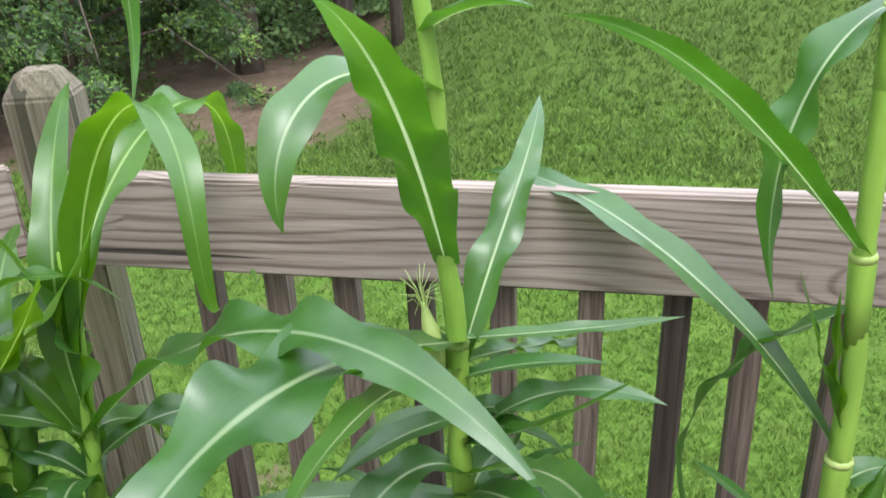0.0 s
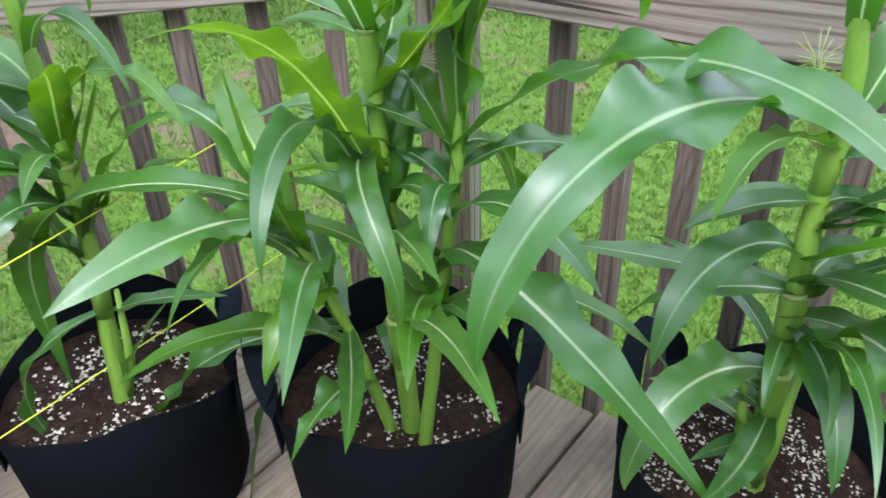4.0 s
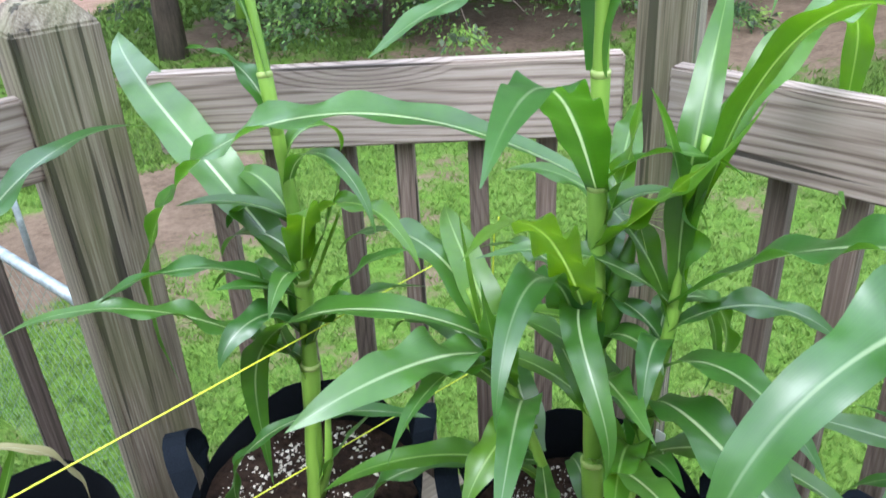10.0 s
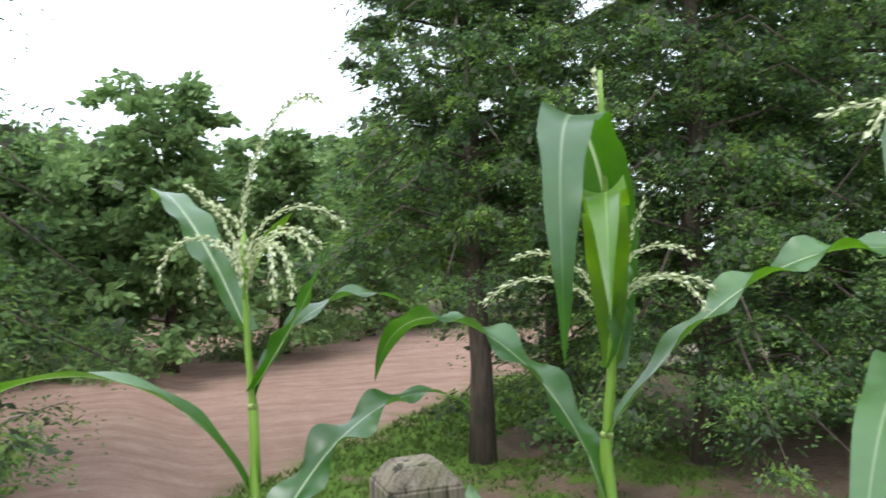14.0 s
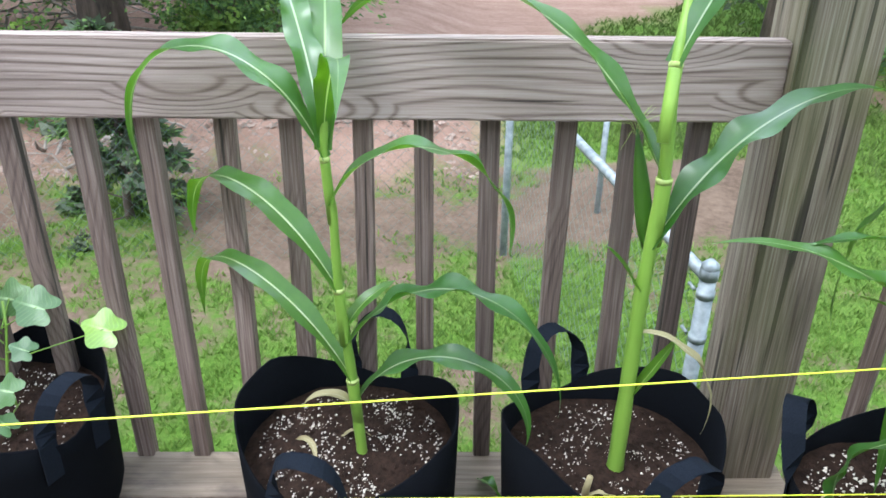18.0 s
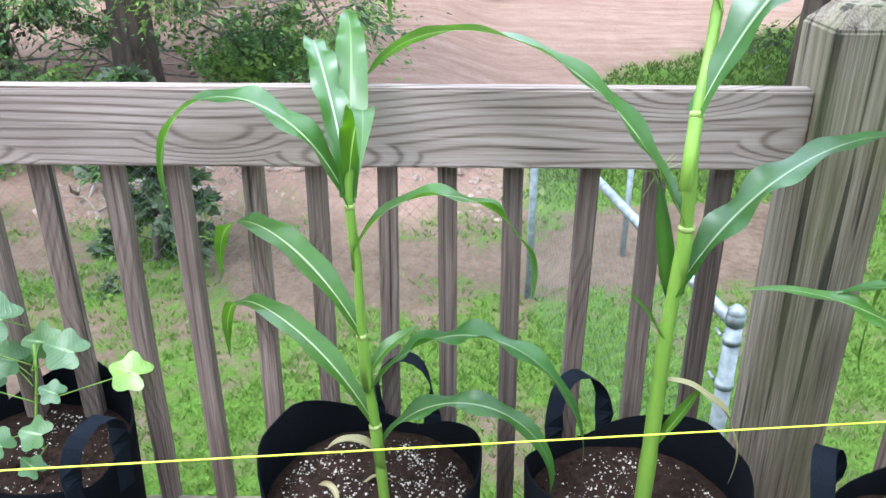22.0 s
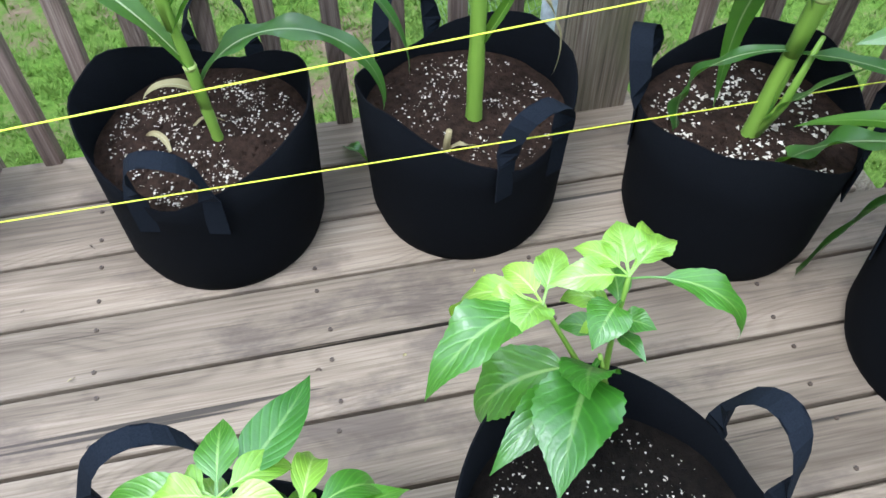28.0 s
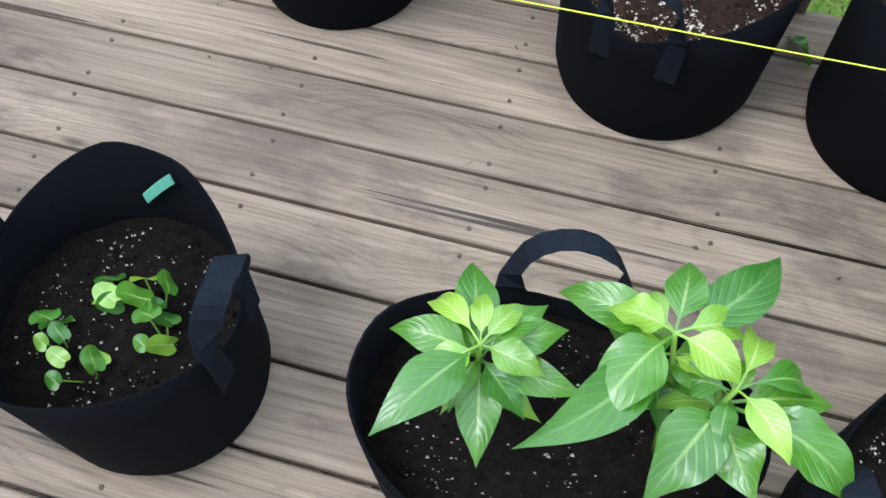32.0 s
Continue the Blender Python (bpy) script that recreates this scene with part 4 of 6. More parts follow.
corn_leaf(corn4, corn4r_line, 0.790, 57, 76, 86, -173, 1.52, 0.83, 0.055, CORN_BRIGHT)
corn_leaf(corn4, corn4r_line, 0.800, 24, -94, 80, -171, 2.51, 0.72, 0.048, CORN_BRIGHT)
corn_leaf(corn4, corn4r_line, 0.743, 2, -29, 48, -36, 1.45, 0.663, 0.075, CORN_LEAF)
corn_leaf(corn4, corn4r_line, 0.580, 333, 34, 99, -48, 0.30, 0.550, 0.085, CORN_LEAF)
corn_leaf(corn4, corn4r_line, 0.761, 103, 19, 102, 1, 1.19, 0.475, 0.045, CORN_BRIGHT)
corn_leaf(corn4, corn4r_line, 0.643, 133, -81, 29, -113, 1.05, 0.493, 0.045, CORN_LEAF)
corn_leaf(corn4, corn4r_line, 0.481, 309, 69, 113, -27, 0.93, 0.240, 0.04, CORN_LEAF)
corn_leaf(corn4, corn4r_line, 0.666, 287, 20, 72, -72, 1.01, 0.200, 0.0392, CORN_LEAF)
corn_leaf(corn4, corn4r_line, 0.562, 31, -9, 54, -87, 0.78, 0.135, 0.0504, CORN_LEAF)
corn_leaf(corn4, corn4r_line, 0.742, 71, -2, 49, -111, 0.47, 0.209, 0.056, CORN_LEAF)
corn_leaf(corn4, corn4r_line, 0.739, 225, 1, 94, 63, 1.25, 0.299, 0.0672, CORN_LEAF)
corn4l_line = [(-0.491, 0.925, 0.22), (-0.526, 0.895, 0.431), (-0.556, 0.868, 0.561), (-0.586, 0.838, 0.68), (-0.601, 0.826, 0.752)]
stalk(corn4, corn4l_line, 0.0105, 0.006)
corn_leaf(corn4, corn4l_line, 0.632, 174, 27, 63, -55, 1.29, 0.407, 0.065, CORN_LEAF)
corn_leaf(corn4, corn4l_line, 0.640, 286, -29, 42, -22, 1.09, 0.361, 0.08, CORN_LEAF)
corn_leaf(corn4, corn4l_line, 0.670, 230, -72, 40, -109, 0.80, 0.765, 0.066, CORN_LEAF)
corn_leaf(corn4, corn4l_line, 0.511, 179, 83, -25, -83, 0.30, 0.724, 0.06, CORN_LEAF)
corn_leaf(corn4, corn4l_line, 0.453, 202, 23, -17, -132, 1.88, 0.667, 0.06, CORN_LEAF)
corn_leaf(corn4, corn4l_line, 0.444, 318, -6, 19, 25, 1.11, 0.384, 0.035, CORN_LEAF)
corn_leaf(corn4, corn4l_line, 0.632, 179, -37, 89, -13, 0.76, 0.310, 0.055, CORN_BRIGHT)
corn_leaf(corn4, corn4l_line, 0.678, 51, 1, 99, 99, 1.10, 0.192, 0.04, CORN_BRIGHT)
corn_leaf(corn4, corn4l_line, 0.591, 305, -19, 55, 81, 1.24, 0.255, 0.045, CORN_BRIGHT)

corn5 = tagged(empty('corn_plant', pose(0.016, 1.165, 0)), 'bushy corn plant with many low leaves and a young ear', 'corn', 'corn plants in grow bags')
corn5_line = [(0.016, 1.165, 0.22), (0.005, 1.165, 0.499), (-0.004, 1.165, 0.706), (-0.001, 1.165, 0.869), (-0.01, 1.165, 0.926), (-0.014, 1.165, 1.121), (-0.024, 1.165, 1.209), (-0.038, 1.165, 1.335)]
stalk(corn5, corn5_line, 0.0185, 0.0075)
corn_leaf(corn5, corn5_line, 0.828, 257, -1, 26, -97, 2.58, 0.635, 0.108, CORN_LEAF, 0.35)
corn_leaf(corn5, corn5_line, 0.924, 275, 9, 58, 13, 1.45, 0.561, 0.06, CORN_LEAF)
corn_leaf(corn5, corn5_line, 1.119, 231, 36, 32, -111, 1.52, 0.296, 0.06, CORN_LEAF)
corn_leaf(corn5, corn5_line, 0.778, 58, 43, 69, 8, 1.19, 0.423, 0.05, CORN_LEAF)
corn_leaf(corn5, corn5_line, 0.833, 30, -28, -6, 16, 1.04, 0.263, 0.024, CORN_LEAF)
corn_leaf(corn5, corn5_line, 0.799, 81, -31, -22, -20, 1.11, 0.372, 0.045, CORN_LEAF)
corn_leaf(corn5, corn5_line, 0.682, 339, -5, 31, 49, 1.15, 0.295, 0.04, CORN_LEAF)
corn_leaf(corn5, corn5_line, 0.590, 298, 89, 65, -45, 0.76, 0.523, 0.06, CORN_LEAF)
corn_leaf(corn5, corn5_line, 0.550, 331, -28, 34, -77, 1.55, 0.425, 0.09, CORN_LEAF)
corn_leaf(corn5, corn5_line, 0.457, 237, 30, 29, -101, 1.82, 0.346, 0.07, CORN_LEAF)
corn_leaf(corn5, corn5_line, 0.590, 224, -40, 18, -65, 1.16, 0.243, 0.05, CORN_LEAF)
corn_leaf(corn5, corn5_line, 0.636, 222, 49, 75, -75, 0.58, 0.295, 0.06, CORN_LEAF)
corn_leaf(corn5, corn5_line, 0.721, 239, 3, 19, -11, 1.12, 0.189, 0.045, CORN_LEAF)
corn_leaf(corn5, corn5_line, 0.597, 173, 57, -22, 17, 0.57, 0.310, 0.05, CORN_LEAF)
corn_leaf(corn5, corn5_line, 0.538, 316, -17, 24, -80, 1.10, 0.249, 0.045, CORN_LEAF)
corn_leaf(corn5, corn5_line, 0.634, 307, -25, 41, 26, 1.97, 0.728, 0.045, CORN_LEAF)
corn_leaf(corn5, corn5_line, 0.601, 334, 6, 35, 20, 1.09, 0.264, 0.04, CORN_LEAF)
corn_leaf(corn5, corn5_line, 0.790, 267, 15, 30, 7, 1.46, 0.545, 0.045, CORN_LEAF)
corn_leaf(corn5, corn5_line, 0.377, 278, -10, 19, 35, 1.13, 0.373, 0.045, CORN_LEAF)
corn_leaf(corn5, corn5_line, 0.456, 315, -25, 73, -39, 1.22, 0.408, 0.03, CORN_LEAF)
corn_leaf(corn5, corn5_line, 0.777, 3, 5, 28, -3, 0.97, 0.180, 0.035, CORN_LEAF)
corn_leaf(corn5, corn5_line, 1.178, 1, 1, 41, -14, 0.84, 0.120, 0.075, CORN_LEAF)
corn_leaf(corn5, corn5_line, 0.715, 215, -0, 50, -44, 0.51, 0.164, 0.045, CORN_LEAF)
corn_leaf(corn5, corn5_line, 0.490, 272, 12, 73, -60, 1.03, 0.176, 0.03, CORN_LEAF)
corn_leaf(corn5, corn5_line, 0.705, 30, -0, 76, -140, 0.88, 0.146, 0.04, CORN_LEAF)
corn_leaf(corn5, corn5_line, 0.415, 355, -1, 78, 80, 1.09, 0.133, 0.035, CORN_BRIGHT)

corn6 = tagged(empty('corn_plant', pose(0.453, 1.260, 0)), 'leaning corn plant with a thick green ear and long leaves', 'corn', 'corn plants in grow bags')
corn6_line = [(0.453, 1.26, 0.22), (0.431, 1.26, 0.495), (0.435, 1.26, 0.634), (0.432, 1.26, 0.775), (0.418, 1.26, 0.946), (0.411, 1.26, 1.091), (0.405, 1.26, 1.225)]
stalk(corn6, corn6_line, 0.0165, 0.01)
corn_leaf(corn6, corn6_line, 0.937, 219, 30, 46, 10, 1.89, 0.559, 0.046, CORN_LEAF)
corn_leaf(corn6, corn6_line, 1.192, 212, -4, 38, -106, 0.30, 0.339, 0.062, CORN_LEAF)
corn_leaf(corn6, corn6_line, 0.674, 180, -54, 59, -36, 1.29, 0.744, 0.06, CORN_LEAF)
corn_leaf(corn6, corn6_line, 0.875, 159, 7, -36, -124, 1.45, 0.478, 0.055, CORN_LEAF)
corn_leaf(corn6, corn6_line, 0.494, 192, -5, 54, 37, 1.10, 0.235, 0.03, CORN_LEAF)
corn_leaf(corn6, corn6_line, 0.623, 23, 8, 62, -28, 0.89, 0.098, 0.04, CORN_LEAF)
corn_leaf(corn6, corn6_line, 0.563, 5, 5, 48, -15, 0.94, 0.099, 0.045, CORN_LEAF)
corn_leaf(corn6, corn6_line, 0.698, 188, 2, 71, 71, 1.10, 0.234, 0.035, CORN_BRIGHT)
corn_leaf(corn6, corn6_line, 0.704, 18, -5, 104, 94, 1.18, 0.200, 0.03, CORN_BRIGHT)


# many narrow tiller leaves crowd the feet of the bushy plants
def tillers(root, line, count, z0, z1, a0, a1, seed, longest=0.29):
    rng = random.Random(seed)
    for k in range(count):
        ln = rng.uniform(0.16, 0.4)
        corn_leaf(root, line, rng.uniform(z0, z1), rng.uniform(a0, a1), rng.uniform(-25, 25), rng.uniform(45, 75), rng.uniform(-80, 10), rng.uniform(0.8, 1.3), min(longest, ln * longest / 0.34), rng.uniform(0.026, 0.044) * (0.9 + 1.3 * longest), CORN_LEAF if rng.random() < 0.75 else CORN_BRIGHT)


def side_shoot(root, line, z, az, height):
    """A thin shoot that leaves the main stalk near the soil."""
    a = at_height(line, z)
    d = Vector((math.cos(radians(az)), math.sin(radians(az)), 0))
    tube("side_shoot", [local(root, q) for q in (a - Vector((0, 0, 0.02)), a + d * 0.035 + Vector((0, 0, height * 0.4)), a + d * 0.05 + Vector((0, 0, height)))], [0.009, 0.008, 0.004], STALK, root)


tillers(corn5, corn5_line, 12, 0.27, 0.74, 0, 360, 71)
tillers(corn4, corn4_line, 9, 0.3, 0.9, 0, 360, 72)
tillers(corn4, corn4r_line, 10, 0.35, 0.75, 180, 400, 75, 0.42)
tillers(corn4, corn4l_line, 8, 0.3, 0.6, 150, 360, 76, 0.4)
tillers(corn3, corn3_line, 9, 0.5, 0.85, 180, 420, 73)
tillers(corn3, corn3_line, 7, 0.5, 0.95, 180, 420, 77, 0.36)
corn_leaf(corn2, corn2_line, 0.52, 75, 10, 30, -105, 0.6, 0.28, 0.022, CORN_DRY)
side_shoot(corn5, corn5_line, 0.22, 300, 0.3)
side_shoot(corn5, corn5_line, 0.22, 200, 0.26)
side_shoot(corn3, corn3_line, 0.235, 40, 0.24)

# the tassel of corn4
tassel_branch(corn4, (-0.487, 0.943, 1.554), 232, 0, 43, -21, 0.96, 0.187)
tassel_branch(corn4, (-0.487, 0.943, 1.554), 291, -17, 68, -53, 0.72, 0.298)
tassel_branch(corn4, (-0.487, 0.943, 1.554), 263, 3, 43, -92, 0.49, 0.162)
tassel_branch(corn4, (-0.487, 0.943, 1.554), 105, -1, 78, -70, 1.01, 0.265)
tassel_branch(corn4, (-0.487, 0.943, 1.554), 99, -21, 67, -52, 0.53, 0.386)
tassel_branch(corn4, (-0.487, 0.943, 1.554), 52, -4, 31, -37, 0.5, 0.154)
tassel_branch(corn4, (-0.487, 0.943, 1.554), 294, 23, 67, -94, 1.03, 0.208)
tassel_branch(corn4, (-0.487, 0.943, 1.554), 100, 32, 69, -84, 1.08, 0.249)
tassel_branch(corn4, (-0.487, 0.943, 1.554), 56, 1, 82, 88, 1.08, 0.258)

# the tassel of corn3
tassel_branch(corn3, (-0.953, 0.755, 1.335), 53, -1, 83, 61, 1.15, 0.197)
tassel_branch(corn3, (-0.953, 0.755, 1.335), 41, -13, 95, -42, 1.4, 0.216)
tassel_branch(corn3, (-0.953, 0.755, 1.335), 53, -1, 76, -43, 1.14, 0.192)
tassel_branch(corn3, (-0.953, 0.755, 1.335), 38, -9, 84, -75, 1.18, 0.209)
tassel_branch(corn3, (-0.953, 0.755, 1.335), 222, -11, 81, -26, 1.27, 0.221)
tassel_branch(corn3, (-0.953, 0.755, 1.335), 237, 4, 72, -49, 1.04, 0.23)
tassel_branch(corn3, (-0.953, 0.755, 1.335), 235, 0, 92, 85, 1.12, 0.38)

# the tassel of corn2
tassel_branch(corn2, (-1.155, 0.262, 1.4), 236, 0, 97, -100, 1.1, 0.257)
tassel_branch(corn2, (-1.155, 0.262, 1.4), 212, -22, 79, -88, 1.19, 0.237)
tassel_branch(corn2, (-1.155, 0.262, 1.4), 190, -27, 73, -75, 1.14, 0.252)
tassel_branch(corn2, (-1.155, 0.262, 1.4), 21, -32, 73, -79, 1.13, 0.269)
tassel_branch(corn2, (-1.155, 0.262, 1.4), 25, -20, 77, -83, 1.13, 0.249)
tassel_branch(corn2, (-1.155, 0.262, 1.4), 44, -21, 84, -61, 1.3, 0.213)
tassel_branch(corn2, (-1.155, 0.262, 1.4), 65, -2, 97, -60, 1.33, 0.262)
tassel_branch(corn2, (-1.155, 0.262, 1.4), 236, -15, 105, -2, 1.43, 0.194)
tassel_branch(corn2, (-1.155, 0.262, 1.4), 61, -4, 97, -60, 1.33, 0.201)
tassel_branch(corn2, (-1.155, 0.262, 1.4), 245, -4, 89, 31, 1.23, 0.202)
tassel_branch(corn2, (-1.155, 0.262, 1.4), 38, -26, 98, -26, 1.41, 0.43)

ear(corn5, at_height(corn5_line, 0.8) + Vector((-0.012, -0.022, 0)), 150, 72, 0.085, 0.011, NODE)
ear(corn6, at_height(corn6_line, 0.48) + Vector((0.012, -0.012, 0)), 20, 77, 0.2, 0.017, silk=False)
ear(corn2, (-1.08, 0.235, 0.66), 235, 78, 0.2, 0.014)
ear(corn3, at_height(corn3_line, 0.62) + Vector((-0.02, -0.01, 0)), 60, 76, 0.17, 0.015)
ear(corn4, at_height(corn4_line, 0.66) + Vector((0.01, 0, 0)), 80, 74, 0.18, 0.016)


# ---- pepper plants, the broad-leaved plant, seedlings and the vine ----
def stem(root, a, b, r0, r1):
    a, b = Vector(a), Vector(b)
    mid = a.lerp(b, 0.5) + Vector((RNG.uniform(-1, 1), RNG.uniform(-1, 1), 0)) * 0.008
    tube("stem", [local(root, q) for q in (a - Vector((0, 0, 0.02)), a.lerp(mid, 0.5), mid, mid.lerp(b, 0.5), b)], [r0, r0, (r0 + r1) / 2, r1, r1], STALK, root)


def garden_leaf(root, base, az, turn, e0, e1, bend, length, width, young=False, teeth=0.0):
    low = Vector((0, 0, 0 if young else RNG.uniform(0.0, 0.05)))
    path = leaf_path(local(root, base) - low, az, turn, e0 + RNG.uniform(-8, 14), e1 - RNG.uniform(0, 14), bend, length, 18 if not teeth else 34)
    blade("leaf", path, width * 0.9, pepper_profile, PEPPER_YOUNG if young else PEPPER_LEAF, root, fold=RNG.uniform(0.15, 0.4), wave=0.26, waves=RNG.uniform(2.2, 3.4), twist=RNG.uniform(-55, 55), teeth=teeth)



pepper_left = tagged(empty('pepper_plant', pose(-0.247, -0.398, 0)), 'small pepper plant with glossy green and lime leaves', 'pepper plant')
bpy.context.view_layer.update()
stem(pepper_left, (-0.247, -0.398, 0.21), (-0.264, -0.406, 0.43), 0.005, 0.003)
garden_leaf(pepper_left, (-0.264, -0.406, 0.43), 198, -1, 25, -34, 1.1, 0.138, 0.062, False)
garden_leaf(pepper_left, (-0.264, -0.406, 0.43), 267, 1, 25, -37, 1.1, 0.113, 0.055, False)
garden_leaf(pepper_left, (-0.264, -0.406, 0.43), 329, -4, 23, -29, 1.09, 0.159, 0.07, False)
garden_leaf(pepper_left, (-0.264, -0.406, 0.43), 14, -2, 25, -35, 1.1, 0.121, 0.06, False)
garden_leaf(pepper_left, (-0.264, -0.406, 0.43), 117, 7, 21, -21, 1.09, 0.104, 0.055, False)
garden_leaf(pepper_left, (-0.264, -0.406, 0.43), 77, 14, 17, -10, 1.08, 0.125, 0.055, False)
garden_leaf(pepper_left, (-0.264, -0.406, 0.43), 232, 2, 24, -95, 1.02, 0.13, 0.04, True)
garden_leaf(pepper_left, (-0.264, -0.406, 0.43), 153, -4, 26, -48, 1.1, 0.08, 0.035, True)
garden_leaf(pepper_left, (-0.264, -0.406, 0.43), 317, 1, 24, -36, 1.1, 0.084, 0.05, True)
garden_leaf(pepper_left, (-0.264, -0.406, 0.43), 74, 9, 26, -23, 1.04, 0.08, 0.045, True)
garden_leaf(pepper_left, (-0.264, -0.406, 0.43), 134, 13, 19, -17, 1.08, 0.096, 0.045, False)
garden_leaf(pepper_left, (-0.264, -0.406, 0.43), 46, 6, 23, -27, 1.09, 0.087, 0.05, False)
garden_leaf(pepper_left, (-0.264, -0.406, 0.43), 192, 0, 23, -59, 1.07, 0.08, 0.03, True)

pepper_right = tagged(empty('pepper_plant', pose(-0.272, -0.176, 0)), 'bushy pepper plant with glossy leaves, some eaten by insects', 'pepper plant')
bpy.context.view_layer.update()
stem(pepper_right, (-0.272, -0.176, 0.22), (-0.312, -0.218, 0.47), 0.005, 0.003)
garden_leaf(pepper_right, (-0.312, -0.218, 0.47), 252, 2, 25, -41, 1.1, 0.142, 0.06, False)
garden_leaf(pepper_right, (-0.312, -0.218, 0.47), 259, 3, 25, -41, 1.09, 0.082, 0.055, True)
garden_leaf(pepper_right, (-0.312, -0.218, 0.47), 337, -31, 20, 6, 1.1, 0.216, 0.07, False)
garden_leaf(pepper_right, (-0.312, -0.218, 0.47), 323, 15, 27, -36, 1.11, 0.144, 0.075, False)
garden_leaf(pepper_right, (-0.312, -0.218, 0.47), 174, 4, 25, -39, 1.1, 0.103, 0.055, False)
garden_leaf(pepper_right, (-0.312, -0.218, 0.47), 126, 34, 15, -25, 1.07, 0.179, 0.07, False)
garden_leaf(pepper_right, (-0.312, -0.218, 0.47), 117, -6, 26, -66, 1.09, 0.105, 0.05, True)
garden_leaf(pepper_right, (-0.312, -0.218, 0.47), 234, 1, 26, -95, 1.05, 0.08, 0.05, True)
garden_leaf(pepper_right, (-0.312, -0.218, 0.47), 69, -2, 24, -40, 1.09, 0.087, 0.055, True)
stem(pepper_right, (-0.272, -0.176, 0.22), (-0.282, -0.144, 0.44), 0.005, 0.003)
garden_leaf(pepper_right, (-0.282, -0.144, 0.44), 331, 2, 25, -35, 1.1, 0.151, 0.085, False)
garden_leaf(pepper_right, (-0.282, -0.144, 0.44), 13, 20, 13, 6, 1.09, 0.106, 0.075, False)
garden_leaf(pepper_right, (-0.282, -0.144, 0.44), 43, -2, 25, -40, 1.1, 0.092, 0.045, True)
garden_leaf(pepper_right, (-0.282, -0.144, 0.44), 73, -5, 28, -62, 1.11, 0.196, 0.08, False)
garden_leaf(pepper_right, (-0.282, -0.144, 0.44), 107, 0, 25, -34, 1.1, 0.132, 0.065, False)
garden_leaf(pepper_right, (-0.282, -0.144, 0.44), 124, -20, 27, -95, 0.86, 0.16, 0.05, False)
garden_leaf(pepper_right, (-0.282, -0.144, 0.44), 161, 12, 23, -83, 1.03, 0.133, 0.045, True)
garden_leaf(pepper_right, (-0.282, -0.144, 0.44), 262, 3, 29, -95, 1.0, 0.08, 0.05, False)

broad_plant = tagged(empty('broad_leaved_plant', pose(-0.445, 0.262, 0)), 'young plant with broad toothed green leaves and lime tips', 'garden plant')
bpy.context.view_layer.update()
stem(broad_plant, (-0.445, 0.262, 0.22), (-0.446, 0.249, 0.53), 0.005, 0.003)
garden_leaf(broad_plant, (-0.446, 0.249, 0.53), 174, -8, 22, -24, 1.09, 0.084, 0.06, True, 0.05)
garden_leaf(broad_plant, (-0.446, 0.249, 0.53), 126, -4, 25, -49, 1.09, 0.097, 0.055, True, 0.05)
garden_leaf(broad_plant, (-0.446, 0.249, 0.53), 64, 5, 37, -95, 1.04, 0.202, 0.05, False, 0.06)
garden_leaf(broad_plant, (-0.446, 0.249, 0.53), 140, -11, 21, -90, 0.98, 0.151, 0.05, True, 0.05)
garden_leaf(broad_plant, (-0.446, 0.249, 0.53), 309, 13, 28, -36, 1.12, 0.081, 0.065, False, 0.06)
garden_leaf(broad_plant, (-0.446, 0.249, 0.53), 264, -2, 20, -29, 1.08, 0.094, 0.05, True, 0.05)
garden_leaf(broad_plant, (-0.446, 0.249, 0.53), 216, 2, 24, -47, 1.07, 0.08, 0.045, True, 0.05)
stem(broad_plant, (-0.445, 0.262, 0.22), (-0.449, 0.154, 0.5), 0.005, 0.003)
garden_leaf(broad_plant, (-0.449, 0.154, 0.5), 204, 2, 24, -46, 1.09, 0.08, 0.05, True, 0.05)
garden_leaf(broad_plant, (-0.449, 0.154, 0.5), 270, 5, 29, -62, 1.12, 0.095, 0.06, True, 0.05)
garden_leaf(broad_plant, (-0.449, 0.154, 0.5), 244, -1, 31, -95, 1.09, 0.157, 0.055, True, 0.05)
garden_leaf(broad_plant, (-0.449, 0.154, 0.5), 151, 2, 25, -36, 1.1, 0.094, 0.05, True, 0.05)
garden_leaf(broad_plant, (-0.449, 0.154, 0.5), 292, 8, 30, -62, 1.13, 0.2, 0.085, False, 0.06)
garden_leaf(broad_plant, (-0.449, 0.154, 0.5), 313, 1, 47, -22, 1.13, 0.08, 0.06, True, 0.05)
garden_leaf(broad_plant, (-0.449, 0.154, 0.5), 288, 9, 30, -58, 1.13, 0.104, 0.05, True, 0.05)
stem(broad_plant, (-0.445, 0.262, 0.22), (-0.428, 0.23, 0.4), 0.005, 0.003)
garden_leaf(broad_plant, (-0.428, 0.23, 0.4), 267, 5, 32, -95, 1.08, 0.222, 0.105, False, 0.06)
garden_leaf(broad_plant, (-0.428, 0.23, 0.4), 319, 18, 26, -27, 1.11, 0.2, 0.125, False, 0.06)
garden_leaf(broad_plant, (-0.428, 0.23, 0.4), 311, 33, 59, 38, 1.17, 0.16, 0.085, False, 0.06)
garden_leaf(broad_plant, (-0.428, 0.23, 0.4), 303, -1, 25, -34, 1.1, 0.205, 0.07, False, 0.06)
garden_leaf(broad_plant, (-0.428, 0.23, 0.4), 327, 19, 24, -18, 1.1, 0.088, 0.06, False, 0.06)


# smaller inner leaves fill the hearts of the pepper plants
inner = random.Random(91)
